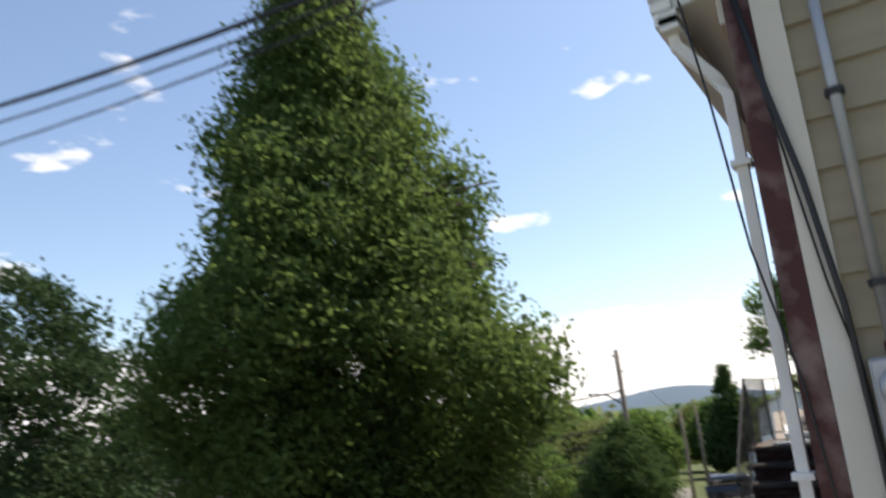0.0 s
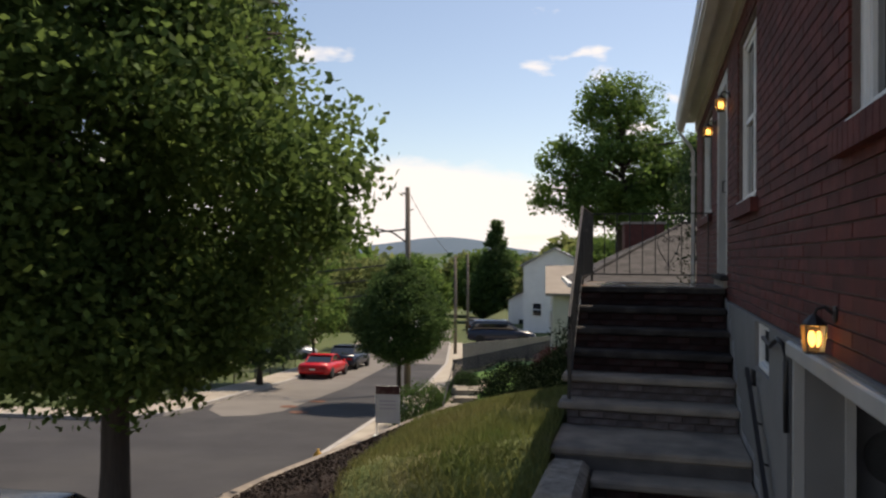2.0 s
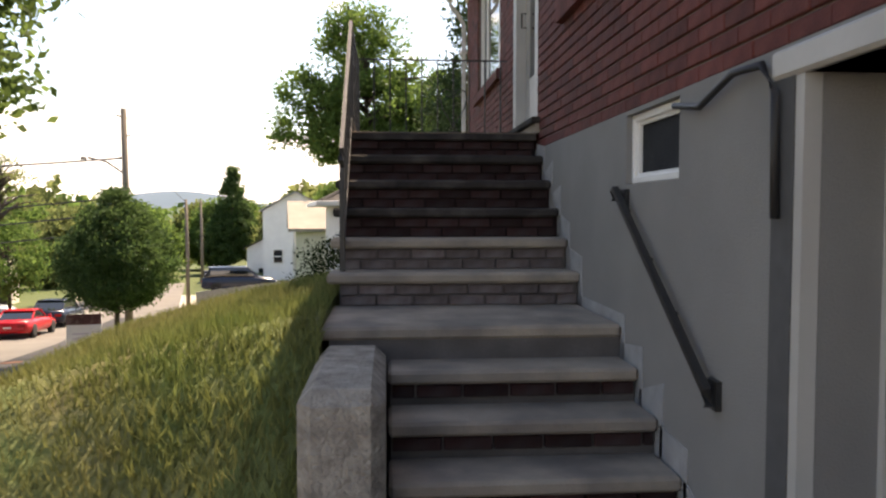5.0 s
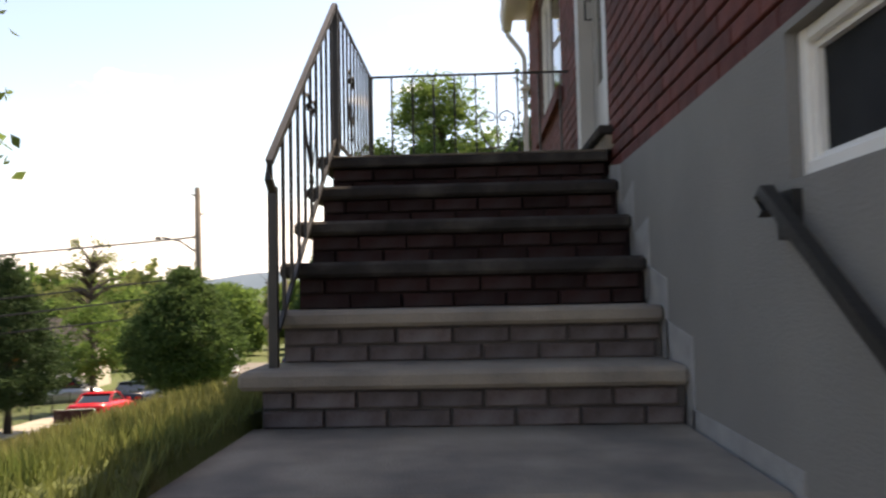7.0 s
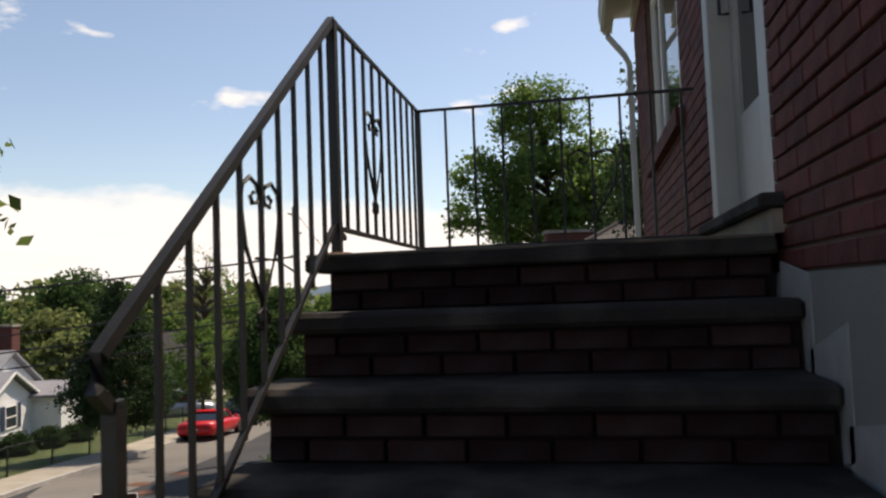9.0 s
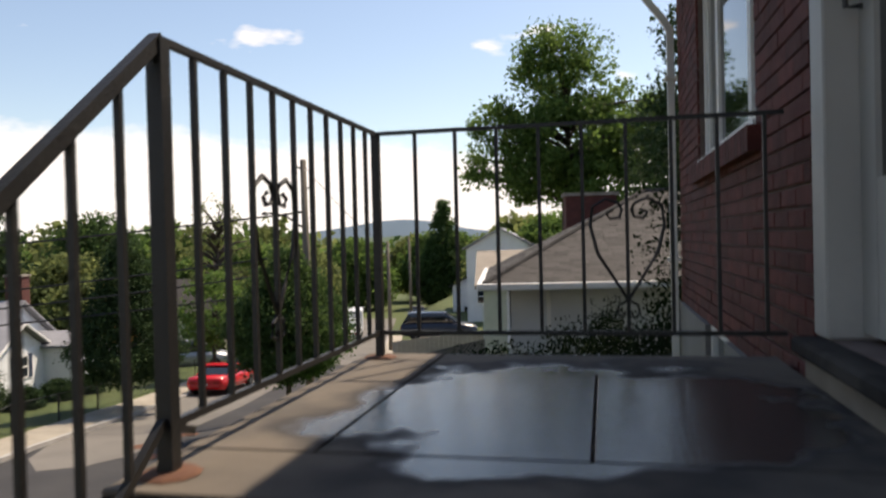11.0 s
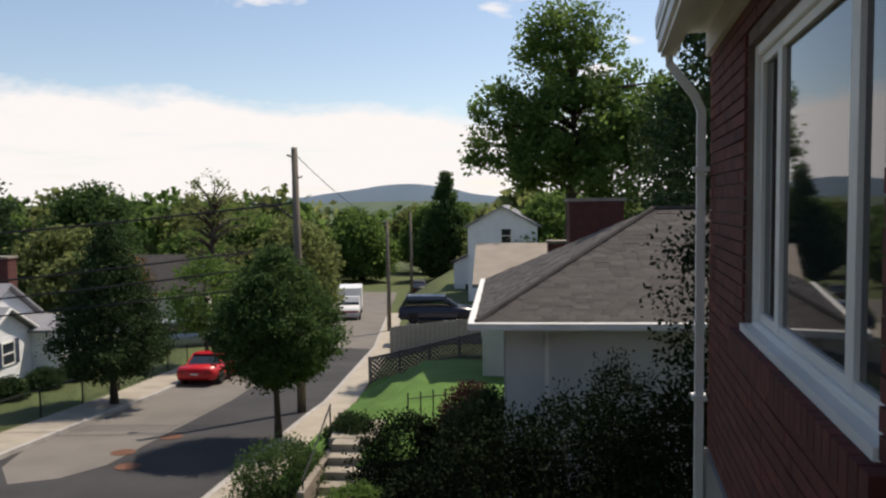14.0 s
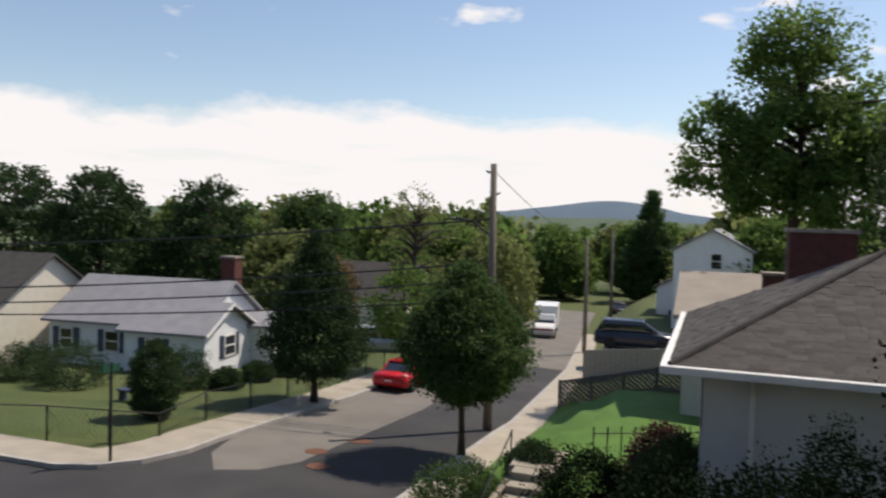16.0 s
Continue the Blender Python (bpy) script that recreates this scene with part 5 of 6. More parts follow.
def neighbour_house():
    """The bungalow next door: hipped shingle roof, white lap siding greyed for shade, gutter."""
    h = thing("bungalow", (-2.54, 11.0, -0.36), "white-sided bungalow, greyed for shade, with a hipped brown shingle roof", "house", turn=7.8)
    W, D, rise = 11.0, 6.4, 1.62
    part("wall", box(0.45, W - 0.45, 0.45, D - 0.45, -4.4, -0.06), SHADED_SIDING, h)
    lap_siding(h, 0.45, W - 0.45, 0.445, -3.9, -0.06, SHADED_SIDING)
    lap_siding(h, 0.0, D - 0.9, 0.0, -3.9, -0.06, SHADED_SIDING, -90, (0.445, D - 0.45, 0))
    part("soffit", box(0.0, W, 0.0, D, -0.08, -0.04), WHITE, h)
    part("gutter", box(-0.10, W, -0.11, 0.0, -0.09, 0.02, bevel=0.01), WHITE, h)
    part("gutter", box(-0.11, 0.0, 0.0, D, -0.09, 0.02, bevel=0.01), WHITE, h)
    deck = bmesh.new()
    lo = [deck.verts.new(v) for v in ((0, 0, 0), (W, 0, 0), (W, D, 0), (0, D, 0))]
    r0, r1 = deck.verts.new((D / 2, D / 2, rise)), deck.verts.new((W - D / 2, D / 2, rise))
    for f in ((lo[0], lo[1], r1, r0), (lo[2], lo[3], r0, r1), (lo[3], lo[0], r0), (lo[1], lo[2], r1), (lo[3], lo[2], lo[1], lo[0])):
        deck.faces.new(f)
    roof = part("roof", deck, SHINGLE, h)
    # courses of shingles on the two slopes that show
    slope = math.hypot(D / 2, rise)
    n = 40
    rng = random.Random(3)
    joined = bmesh.new()
    count = 0
    tab = {}
    up = math.atan2(rise, D / 2)
    for face in range(2):
        length = W if face == 0 else D
        for c in range(n):
            f0 = c / n
            a, b = f0 * D / 2, length - f0 * D / 2
            x = a - 0.25 * rng.random()
            while x < b:
                x0, x1 = max(x, a), min(x + 0.25, b)
                x += 0.25
                if x1 - x0 < 0.05:
                    continue
                y, z = f0 * D / 2, f0 * rise
                g = rng.uniform(0.006, 0.014)
                mat = pose((x0 + x1) / 2, y, z + g * 0.4) if face == 0 else pose(y, (x0 + x1) / 2, z + g * 0.4, 0, 0, -90)
                mat = mat @ Matrix.Rotation(up, 4, "X")
                if face == 0 and c < 30 and x1 - x0 > 0.245 and x0 < 4.2 and count < 290:
                    if "s" not in tab:
                        tab["s"] = mesh_of(box(-0.1225, 0.1225, -0.02, slope / n * 1.1, 0.0, 0.012), "shingle", SHINGLE)
                    o = new("shingle", tab["s"])
                    o.parent = roof
                    o.matrix_local = mat
                    count += 1
                else:
                    k = len(joined.verts)
                    box(-(x1 - x0) / 2 + 0.003, (x1 - x0) / 2 - 0.003, -0.02, slope / n * 1.1, 0.0, g, joined)
                    joined.verts.ensure_lookup_table()
                    bmesh.ops.transform(joined, matrix=mat, verts=joined.verts[k:])
    tagged(part("shingles", joined, SHINGLE, roof), kind="stuff")
    part("ridge_cap", tube([(0.02, 0.02, 0.02), (D / 2, D / 2, rise + 0.02), (W - D / 2, D / 2, rise + 0.02)], 0.05, 6), SHINGLE, h)
    pipe = part("downspout", tube([(1.05, -0.05, -0.08), (1.08, 0.38, -0.35), (1.08, 0.38, -3.8)], 0.045, square=True), WHITE, h, "white downspout")
    ch = part("chimney", box(2.0, 3.3, 7.2, 8.0, -1.0, 1.78, bevel=0.02), DARK_BRICK, h, "wide sooty brick chimney")
    part("cap", box(1.95, 3.35, 7.15, 8.05, 1.78, 1.86), CONCRETE, ch)
    return h


neighbour_house()


# ---- vehicles ----
def loft(sections, bm=None):
    """A closed skin over cross-sections, each a list of points in the same order."""
    bm = bm or bmesh.new()
    rings = [[bm.verts.new(p) for p in s] for s in sections]
    for a, b in zip(rings, rings[1:]):
        n = len(a)
        for k in range(n):
            bm.faces.new((a[k], a[(k + 1) % n], b[(k + 1) % n], b[k]))
    bm.faces.new(rings[0][::-1])
    bm.faces.new(rings[-1])
    bmesh.ops.recalc_face_normals(bm, faces=bm.faces[:])
    return bm


def body_section(x, w, z0, z1, tuck=0.08):
    return [(x, -w + tuck, z0), (x, w - tuck, z0), (x, w, z0 + (z1 - z0) * 0.35), (x, w - 0.02, z0 + (z1 - z0) * 0.75), (x, w - tuck * 1.3, z1), (x, -w + tuck * 1.3, z1), (x, -w + 0.02, z0 + (z1 - z0) * 0.75), (x, -w, z0 + (z1 - z0) * 0.35)]


def vehicle(name, at, turn, paint, label, length, half, deck, roof, cabin, wheel=0.32, tilt=0.0, category="car"):
    """cabin: four stations along the car (foot of rear glass, rear roof, front roof, foot of windscreen); the nose points to +x."""
    v = thing(name, at, label, category)
    v.matrix_world = pose(*at, 0, tilt, turn)
    L = length / 2
    st = [(-L, 0.80, 0.42, deck * 0.86), (-L + 0.12, 0.95, 0.26, deck * 0.97), (-L * 0.55, 1.0, 0.22, deck), (0, 1.0, 0.22, deck * 1.0), (L * 0.5, 1.0, 0.22, deck * 0.96), (L - 0.25, 0.95, 0.24, deck * 0.82), (L, 0.78, 0.36, deck * 0.68)]
    part("body", loft([body_section(x, half * w, z0, z1) for x, w, z0, z1 in st]), paint, v, smooth=True)
    a, b, c, d = cabin
    gl = loft([body_section(x, half * w, deck * 0.93, z, 0.05) for x, w, z in ((a, 0.86, deck), (b, 0.78, roof - 0.05), (c, 0.78, roof - 0.05), (d, 0.86, deck))])
    part("window_band", gl, GLASS, v, "dark glass")
    part("roof", loft([body_section(x, half * w, z - 0.06, z, 0.04) for x, w, z in ((b - 0.12, 0.72, roof - 0.03), (b + 0.1, 0.76, roof), (c - 0.1, 0.76, roof), (c + 0.08, 0.72, roof - 0.03))]), paint, v, smooth=True)
    for s in (-1, 1):
        part("pillar", tube([(a, s * half * 0.82, deck), (b, s * half * 0.74, roof - 0.04)], 0.035, square=True), paint, v)
        part("pillar", tube([(d, s * half * 0.82, deck), (c, s * half * 0.74, roof - 0.04)], 0.03, square=True), paint, v)
        part("tail_light", box(-L - 0.005, -L + 0.10, s * half * 0.62 - 0.16, s * half * 0.62 + 0.14, deck * 0.64, deck * 0.80, bevel=0.01), plain("tail_lens", (0.30, 0.01, 0.01), 0.2), v, "red tail light")
        part("headlight", box(L - 0.16, L - 0.01, s * half * 0.62 - 0.14, s * half * 0.62 + 0.14, deck * 0.56, deck * 0.70, bevel=0.01), WHITE, v, "pale headlight")
        part("mirror", box(d - 0.35, d - 0.2, s * (half + 0.09) - 0.07, s * (half + 0.09) + 0.07, deck, deck + 0.12, bevel=0.02), paint, v)
        for x in (-L * 0.62, L * 0.62):
            w = thing("wheel", (0, 0, 0), "", "")
            for key in ("category",):
                if key in w:
                    del w[key]
            w.parent = v
            w.matrix_local = pose(x, s * (half - 0.10), wheel, 90 * s, 0, 0)
            part("tyre", lathe([(wheel * 0.62, -0.10), (wheel * 0.97, -0.10), (wheel, -0.05), (wheel, 0.05), (wheel * 0.97, 0.10), (wheel * 0.62, 0.10)], 18), TYRE, w, smooth=True)
            part("rim", lathe([(wheel * 0.60, -0.09), (wheel * 0.55, -0.07), (wheel * 0.2, -0.095), (wheel * 0.05, -0.10)], 14), CHROME, w)
    part("bumper", box(-L - 0.03, -L + 0.12, -half * 0.8, half * 0.8, 0.34, 0.50, bevel=0.03), paint, v)
    part("number_plate", box(-L - 0.012, -L, -0.16, 0.16, deck * 0.55, deck * 0.55 + 0.10), WHITE, v)
    return v


ROAD_TURN = 90 + 7.8
vehicle("red_car", (left_x(30.4) + 0.85, 30.4, road_z(30.4)), ROAD_TURN, RED_PAINT, "red low sports car parked at the kerb", 4.4, 0.87, 0.82, 1.24, (-1.25, -0.65, 0.15, 0.75), tilt=4.0)
vehicle("dark_car", (left_x(36.5) + 1.05, 36.5, road_z(36.5)), ROAD_TURN, NAVY_PAINT, "dark blue car parked behind the red one", 4.5, 0.88, 0.92, 1.45, (-2.0, -1.3, 0.35, 1.1), tilt=4.0)
vehicle("dark_car", (-8.75, 0.3, road_z(0.3)), ROAD_TURN, NAVY_PAINT, "dark car parked at the kerb under the street tree", 4.5, 0.88, 0.86, 1.3, (-1.9, -1.2, 0.4, 1.15), tilt=4.0)
vehicle("silver_van", (-25.5, 40.5, -7.15), 30, SILVER_PAINT, "grey van parked in a driveway under trees", 4.6, 0.92, 1.05, 1.75, (-2.2, -1.9, 0.7, 1.4), wheel=0.34, category="van")
vehicle("dark_suv", (-10.7, 44.2, -5.75), 12, NAVY_PAINT, "dark blue estate car in a driveway behind a low wall", 4.7, 0.93, 1.0, 1.62, (-2.2, -1.8, 0.4, 1.2), wheel=0.35)
vehicle("far_car", (-21.5, 82.0, road_z(82) + 0.02), 105, BLACK, "small dark car far down the road", 4.4, 0.88, 0.9, 1.45, (-1.9, -1.2, 0.4, 1.1))


def build_truck():
    t = thing("box_truck", (-20.9, 57.0, road_z(57.0)), "white and red service truck facing up the street", "truck", turn=-73)
    part("cargo_box", box(-4.2, -0.4, -1.1, 1.1, 0.7, 2.75, bevel=0.04), TRUCK_WHITE, t)
    part("cab", loft([body_section(x, w, 0.5, z, 0.06) for x, w, z in ((-0.3, 1.0, 2.05), (0.5, 1.0, 2.05), (0.95, 0.98, 1.35), (1.8, 0.92, 1.15), (2.0, 0.85, 1.0))]), TRUCK_WHITE, t)
    part("windscreen", loft([body_section(x, w, 1.32, z, 0.03) for x, w, z in ((0.45, 0.93, 1.98), (1.0, 0.93, 1.36))]), GLASS, t)
    part("stripe", box(0.98, 2.02, -0.90, 0.90, 0.78, 0.92), plain("faded_red", (0.40, 0.06, 0.06), 0.5), t, "faded red band")
    part("bumper", box(1.95, 2.12, -0.95, 0.95, 0.4, 0.62, bevel=0.03), CHROME, t)
    # black sheet laid on the cargo box as its side in shadow
    part("side_shadow_panel", box(-3.9, -0.7, -1.12, -1.10, 0.95, 2.45), BLACK, t, "black panel standing in for the shaded side")
    for x in (-3.2, 1.2):
        for s in (-1, 1):
            w = part("tyre", lathe([(0.24, -0.12), (0.40, -0.12), (0.42, 0), (0.40, 0.12), (0.24, 0.12)], 16), TYRE, t)
            w.matrix_local = pose(x, s * 0.92, 0.42, 90 * s, 0, 0)
    return t


build_truck().scale = (0.86, 0.86, 0.86)


structure("driveway_far", slab([(-12.2, 41.0), (-4.0, 41.0), (-4.0, 47.0), (-12.6, 47.0)], lambda x, y: -5.75, 1.9), PAVING, "raised concrete driveway beside a low fence", "driveway")

# ---- poles and wires ----
def utility_pole(x, y, z0, z1, r, label, arm=None):
    p = thing("utility_pole", (x, y, z0), label, "utility pole")
    h = z1 - z0
    part("pole", tube([(0, 0, -0.3), (0.0, 0, h * 0.5), (-0.05, 0, h)], [r * 1.15, r, r * 0.75], 12), WOODPOLE, p, smooth=True)
    part("insulator", tube([(-0.05, 0, h - 0.35), (-0.32, 0, h - 0.25)], 0.035, 6), IRON, p)
    part("insulator", tube([(-0.05, 0, h - 1.1), (0.22, 0, h - 1.0)], 0.03, 6), IRON, p)
    if arm:
        part("lamp_arm", tube([(0, 0, h - 2.55), (-0.7, -0.1, h - 2.05), (-1.35, -0.2, h - 1.9)], 0.04, 6), IRON, p)
        part("lamp_head", lathe([(0.05, 0.0), (0.13, -0.06), (0.11, -0.12)], 10, None, (-1.5, -0.2, h - 1.86)), IRON, p)
        part("brace", tube([(0, 0, h - 1.8), (-0.6, -0.1, h - 2.0)], 0.015, 6), IRON, p)
    return p


utility_pole(-11.2, 24.6, road_z(24.6) + 0.1, 3.4, 0.14, "weathered wooden utility pole on the pavement", True)
utility_pole(-15.32, 49.3, road_z(49.3) + 0.1, 0.3, 0.13, "thin brown utility pole further down the street")
utility_pole(-20.0, 73, road_z(73), 0.6, 0.15, "far wooden utility pole")


def wire(a, b, sag, r, label):
    a, b = Vector(a), Vector(b)
    pts = []
    for k in range(17):
        f = k / 16
        p = a.lerp(b, f)
        p.z -= sag * 4 * f * (1 - f)
        pts.append(p)
    tagged(new("overhead_wire", mesh_of(tube(pts, r, 5), "overhead_wire", CABLE)), label, "wire", "overhead wires")


for k, (za, zb) in enumerate(((0.6, -0.1), (-1.2, -1.6), (-1.8, -2.2), (-2.1, -2.9))):
    wire((-45, 12 + k * 0.5, za - 1.0), (-11.2, 24.6, zb + 1.6), 0.5, 0.03 if k else 0.036, "black overhead wire crossing the street")
wire((-11.15, 24.6, 3.1), (-15.35, 49.3, 0.1), 0.4, 0.014, "thin wire between two utility poles")
for k in range(3):
    wire((0.375, Y0 - 0.12, 3.2 - 0.07 * k), (-14.5, -6.5 - 0.2 * k, 5.5 - (0, 0.42, 0.95)[k]), 0.45, (0.020, 0.010, 0.009)[k], "service wire from the house to the street")


# ---- sign, hydrant, fences, stone steps ----
def build_sign():
    s = thing("yard_sign", (-4.8, 3.9, lawn_z(-4.8, 3.9) - 0.08), "white yard sign with a dark red top on the verge", "sign", turn=10)
    part("panel", box(-0.33, 0.33, -0.012, 0.012, 0.42, 1.42), WHITE, s)
    part("band", box(-0.33, 0.33, -0.017, -0.012, 1.20, 1.42), REDBOARD, s, "dark red band")
    for z in (1.0, 0.9, 0.8):
        part("text_bar", box(-0.22, 0.22, -0.0165, -0.0122, z, z + 0.035), plain("faint_print", (0.55, 0.5, 0.55), 0.6), s)
    for x in (-0.3, 0.3):
        part("leg", box(x - 0.02, x + 0.02, 0.014, 0.05, 0.0, 1.35), WHITE, s)
    part("base", box(-0.40, 0.40, -0.18, 0.22, 0.0, 0.06, bevel=0.01), WHITE, s)
    return s


build_sign().scale = (0.60, 0.60, 0.60)


def build_hydrant():
    h = thing("fire_hydrant", (-7.35, 6.8, road_z(6.8) + 0.1), "yellow and black fire hydrant by the kerb", "hydrant")
    part("barrel", lathe([(0.16, 0), (0.16, 0.06), (0.11, 0.08), (0.11, 0.62), (0.14, 0.64), (0.14, 0.70)], 14), BLACK, h)
    part("bonnet", lathe([(0.14, 0.70), (0.14, 0.78), (0.11, 0.90), (0.04, 0.95), (0.035, 1.02)], 14), YELLOW, h, "yellow bonnet", True)
    for s in (-1, 1):
        n = lathe([(0.06, 0), (0.06, 0.08), (0.045, 0.12)], 10)
        part("nozzle", n, YELLOW, h).matrix_local = pose(s * 0.10, 0, 0.55, 0, 90 * s, 0)
    return h


build_hydrant().scale = (0.8, 0.8, 0.8)


def build_board_fence():
    """Slanting slats over a crossed layer, between posts and rails, rising with the lawn away from the pavement."""
    a, b = Vector((-10.5, 30.2, 0)), Vector((-5.6, 31.6, 0))
    z0, z1 = -6.12, -5.05
    f = thing("lattice_fence", (a.x, a.y, z0), "grey wooden lattice fence stepping up the lawn", "fence", turn=math.degrees(math.atan2(b.y - a.y, b.x - a.x)))
    W, rise, high = (b - a).length, z1 - z0, 1.02
    for k in range(5):
        x = W * k / 4
        part("post", box(x - 0.05, x + 0.05, -0.05, 0.05, rise * k / 4 - 0.5, rise * k / 4 + high + 0.06), FENCE_WOOD, f)
    pitch = 0.19
    for s, y, r0 in ((1, -0.022, 0.052), (-1, 0.022, 0.045)):
        k = -int(high / pitch) - 1
        while k * pitch < W:
            x0, x1 = k * pitch, k * pitch + high
            lo, hi = max(x0, 0.0), min(x1, W)
            if hi - lo > 0.06:
                z_lo, z_hi = lo - x0, hi - x0
                if s < 0:
                    z_lo, z_hi = high - z_lo, high - z_hi
                part("slat", tube([(lo, y, z_lo + rise * lo / W), (hi, y, z_hi + rise * hi / W)], r0, square=True), FENCE_WOOD, f)
            k += 1
    for z in (0.0, high):
        part("rail", tube([(0, -0.04, z), (W, -0.04, z + rise)], 0.045, square=True), FENCE_WOOD, f)
    return f


build_board_fence()
lw = thing("low_wall", (-12.1, 38.6, -5.75), "low pale wooden fence in front of a driveway", "fence", turn=3)
for k in range(22):
    part("board", box(k * 0.26, k * 0.26 + 0.25, -0.02, 0.02, -1.2 + 0.03 * k, 0.55 + 0.02 * (k % 3) + 0.03 * k), material("pale_fence_wood", (0.40, 0.36, 0.31), (0.32, 0.29, 0.25), rough=0.95) if k == 0 else bpy.data.materials["pale_fence_wood"], lw)


def build_stone_steps():
    s = thing("stone_steps", (-5.95, 14.0, -5.05), "stone garden steps up to the neighbour's lawn", "steps", turn=8)
    for k in range(6):
        part("tread", box(-0.55, 0.55, 0.42 * k, 0.42 * k + 0.48, 0.17 * k - 0.2 + 0.05, 0.17 * k + 0.17, bevel=0.015), PAVING, s)
    part("landing", box(-0.7, 1.9, 2.5, 4.0, 0.80, 1.04, bevel=0.02), PAVING, s, "pale flagstone landing")
    for x in (-0.75, 0.6):
        part("cheek_wall", box(x, x + 0.15, -0.1, 2.6, -0.3, 0.75), CONCRETE, s)
    for y, z in ((0.05, 0.2), (2.55, 1.05)):
        part("handrail_post", tube([(-0.66, y, z - 0.3), (-0.66, y, z + 0.75)], 0.02, 6), IRON, s)
    part("handrail", tube([(-0.66, 0.0, 0.93), (-0.66, 2.6, 1.80)], 0.02, 6), IRON, s)
    return s


build_stone_steps()


def build_iron_fence():
    f = thing("garden_fence", (-5.2, 16.9, -3.75), "black iron spear fence beside the bungalow", "fence", turn=35)
    for k in range(9):
        part("picket", tube([(k * 0.32, 0, -0.5), (k * 0.32, 0, 0.75)], 0.018, 6), IRON, f)
    part("rail", tube([(0, 0, 0.6), (2.56, 0, 0.6)], 0.012, 6), IRON, f)
    return f


build_iron_fence()


def chain_fence():
    """Wire fence round the corner lawn: posts, rails and a mesh of thin wires."""
    f = thing("wire_fence", (0, 0, 0), "low dark wire fence round the corner lawn", "fence")
    line = [(left_x(y) - 1.95, y) for y in (34, 31.5, 29, 26.5, 24, 21.5, 19)] + [(-18.15, 16.4), (-18.7, 15.1), (-20.3, 14.3), (-23.4, 13.6), (-26, 13.0), (-29, 12.4), (-32, 11.8)]
    pts = [Vector((x, y, ground_z(x, y))) for x, y in line]
    for p in pts:
        part("post", tube([p - Vector((0, 0, 0.2)), p + Vector((0, 0, 0.95))], 0.03, 7), IRON, f)
    part("top_rail", tube([p + Vector((0, 0, 0.92)) for p in pts], 0.017, 6), IRON, f)
    mesh = bmesh.new()
    for a, b in zip(pts, pts[1:]):
        n = int((b - a).length / 0.16)
        for k in range(n):
            p, q = a.lerp(b, k / n), a.lerp(b, min((k + 5) / n, 1))
            tube([p + Vector((0, 0, 0.03)), q + Vector((0, 0, 0.9))], 0.0045, 3, mesh)
            tube([p + Vector((0, 0, 0.9)), q + Vector((0, 0, 0.03))], 0.0045, 3, mesh)
    tagged(part("wire_mesh", mesh, IRON, f), kind="stuff")
    return f


chain_fence()
post = thing("signpost", (-17.0, 13.8, road_z(13.8) + 0.1), "tall thin dark street sign post on the corner", "post")
part("pole", tube([(0, 0, 0), (0, 0, 2.6)], 0.04, 8), IRON, post)
part("plate", box(-0.02, 0.02, -0.25, 0.25, 2.35, 2.55), material("sign_green", (0.02, 0.10, 0.06), rough=0.5), post, "dark green street sign")
for x, y in ((-13.9, 18.4), (-13.6, 20.3), (-12.9, 17.2)):
    mh = tagged(new("manhole_cover", mesh_of(lathe([(0.34, 0.004), (0.34, 0.012), (0.29, 0.016), (0.27, 0.012)], 20), "manhole_cover", RUST)), "dark iron manhole cover set in the asphalt", "manhole cover")
    mh.matrix_world = pose(x, y, road_z(y) + 0.002, -4.0, 0, 0)
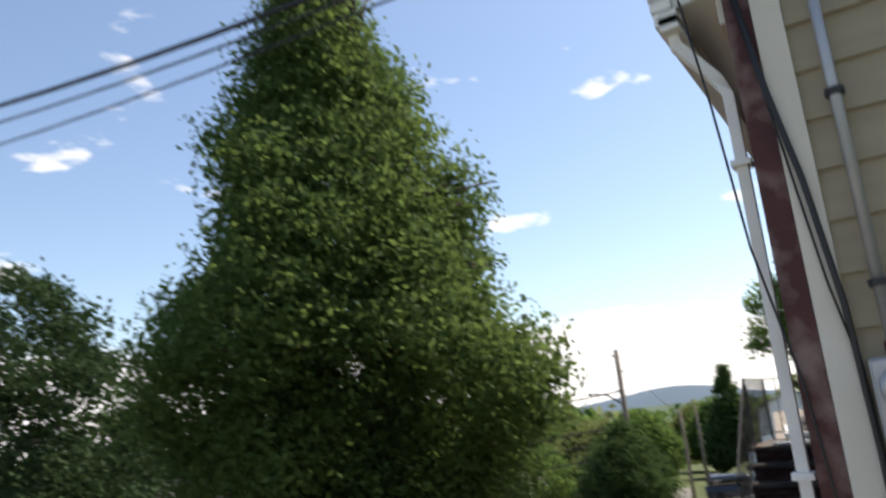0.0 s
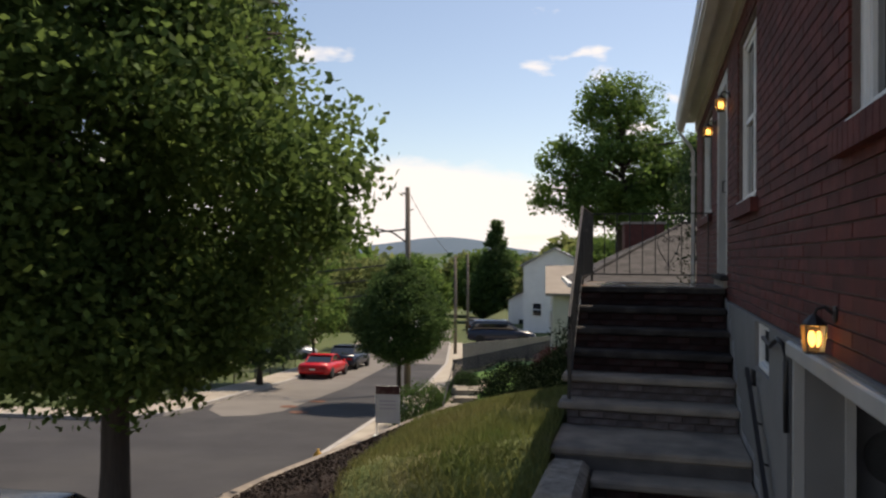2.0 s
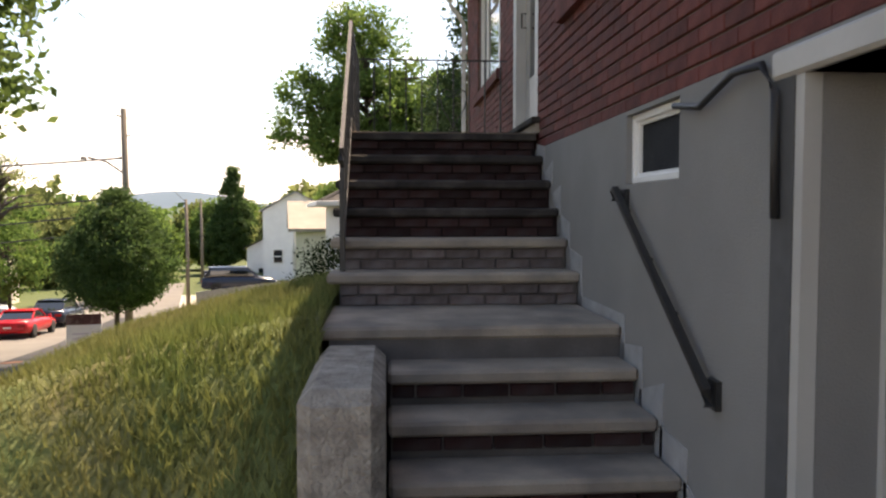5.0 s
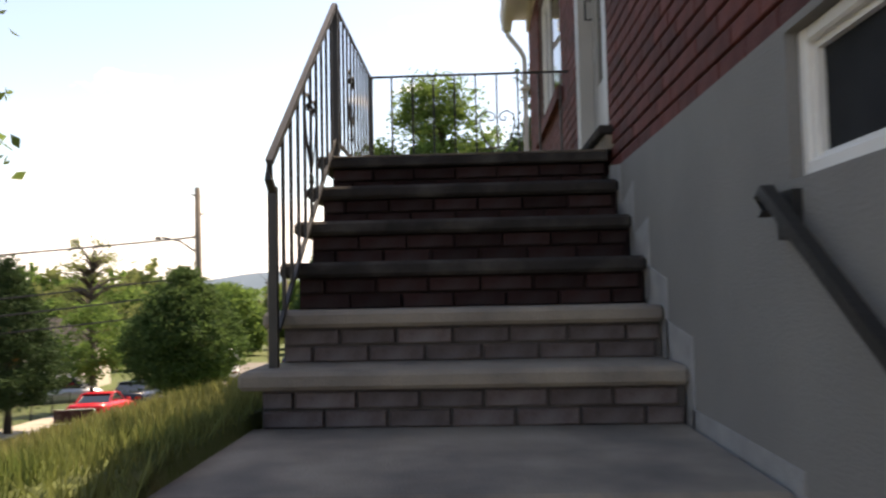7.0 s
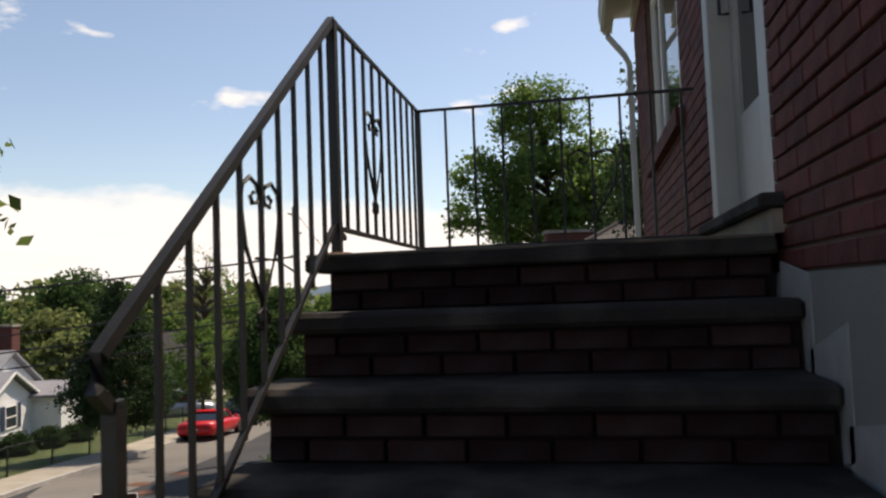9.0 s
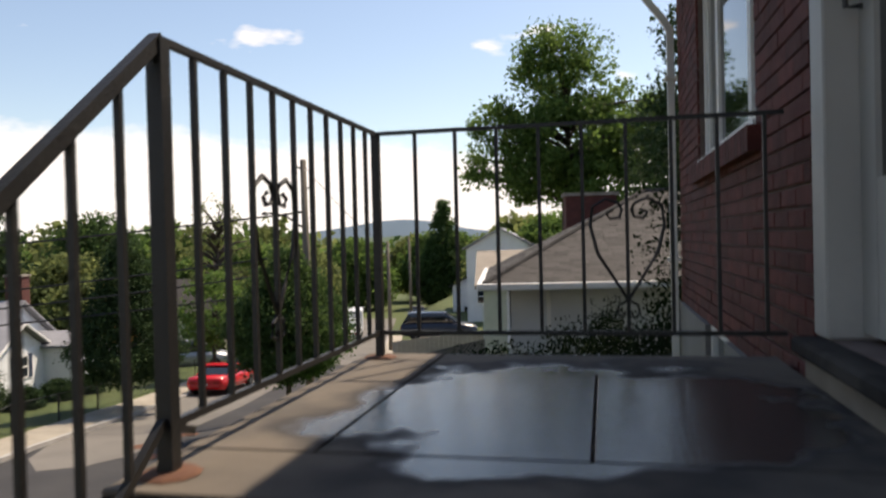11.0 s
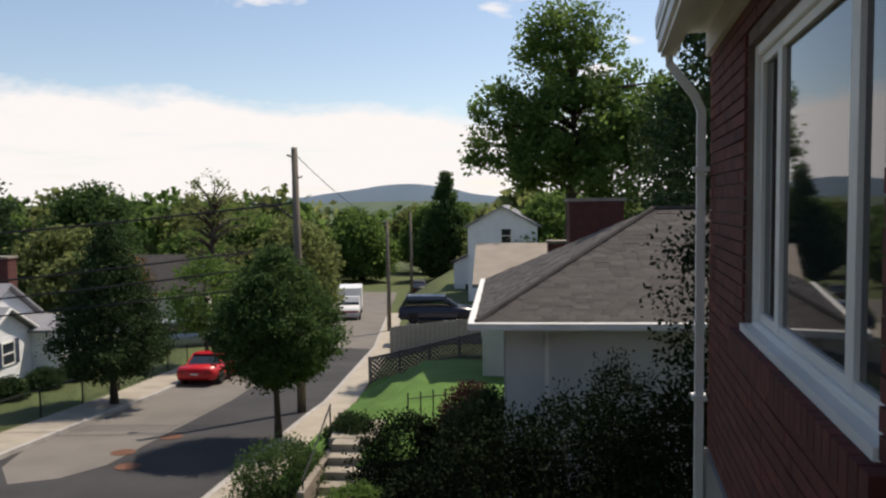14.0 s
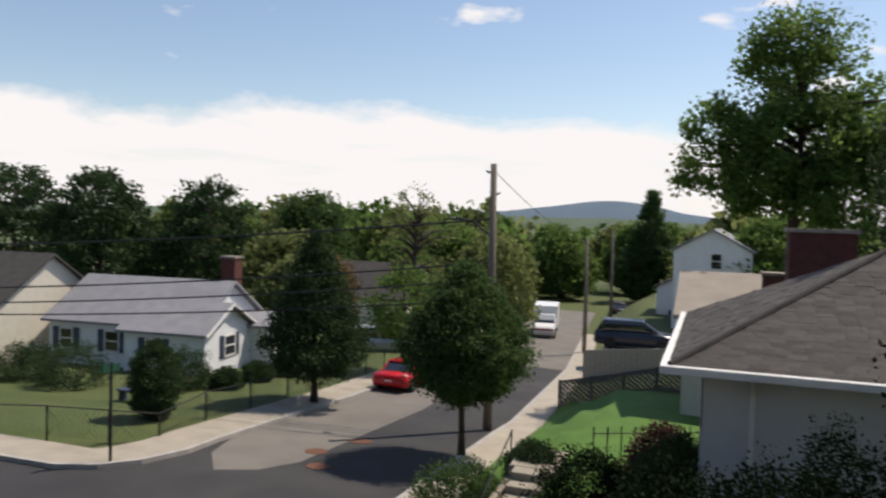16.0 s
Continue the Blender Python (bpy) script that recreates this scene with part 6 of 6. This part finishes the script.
bench = thing("garden_bench", (-23.2, 19.7, ground_z(-23.2, 19.7)), "small green garden bench on the corner lawn", "bench", turn=10)
part("seat", box(-0.6, 0.6, -0.2, 0.2, 0.40, 0.45), SHUTTER, bench)
for x in (-0.5, 0.46):
    part("leg", box(x, x + 0.05, -0.2, 0.2, 0.0, 0.40), SHUTTER, bench)


# ---- grass blades and mulch chips on the near bank ----
def blades():
    r = np.random.RandomState(5)
    n = 60000
    x, y = -1.42 - 1.7 * r.random(n), -3.2 + 8.5 * r.random(n) ** 1.3
    keep = (np.sin(x * 3.1 + 1) * np.sin(y * 2.3) + r.normal(size=n) * 0.5) > -0.75
    x, y = x[keep], y[keep]
    n = len(x)
    z = np.array([lawn_z(a, b) for a, b in zip(x, y)])
    h = r.uniform(0.03, 0.085, n)
    ang = r.uniform(0, 6.283, n)
    lean = r.normal(size=(n, 2)) * 0.025
    w = 0.0045
    v = np.empty((n, 3, 3))
    v[:, 0] = np.stack([x - np.cos(ang) * w, y - np.sin(ang) * w, z - 0.01], 1)
    v[:, 1] = np.stack([x + np.cos(ang) * w, y + np.sin(ang) * w, z - 0.01], 1)
    v[:, 2] = np.stack([x + lean[:, 0], y + lean[:, 1], z + h], 1)
    me = bpy.data.meshes.new("grass_blades")
    me.from_pydata(v.reshape(-1, 3).tolist(), [], np.arange(3 * n).reshape(-1, 3).tolist())
    me.materials.append(BLADE)
    tagged(new("grass_blades", me), "short dry grass blades on the front bank", "grass", "", "stuff")


BLADE = leaf_material("grass_blade", (0.10, 0.15, 0.04), (0.17, 0.16, 0.065), 0.3)
blades()
chips = np.random.RandomState(6)
cx, cy = -3.04 - 2.0 * chips.random(14000), -3.2 + 9.0 * chips.random(14000)
cz = np.array([lawn_z(a, b) for a, b in zip(cx, cy)]) + 0.01
me = leaves("mulch_chips", np.stack([cx, cy, cz], 1), chips.uniform(0.015, 0.05, 14000), MULCH, 8, 0.5)
tagged(new("mulch_chips", me), "loose dark bark chips on the bed", "mulch", "", "stuff")
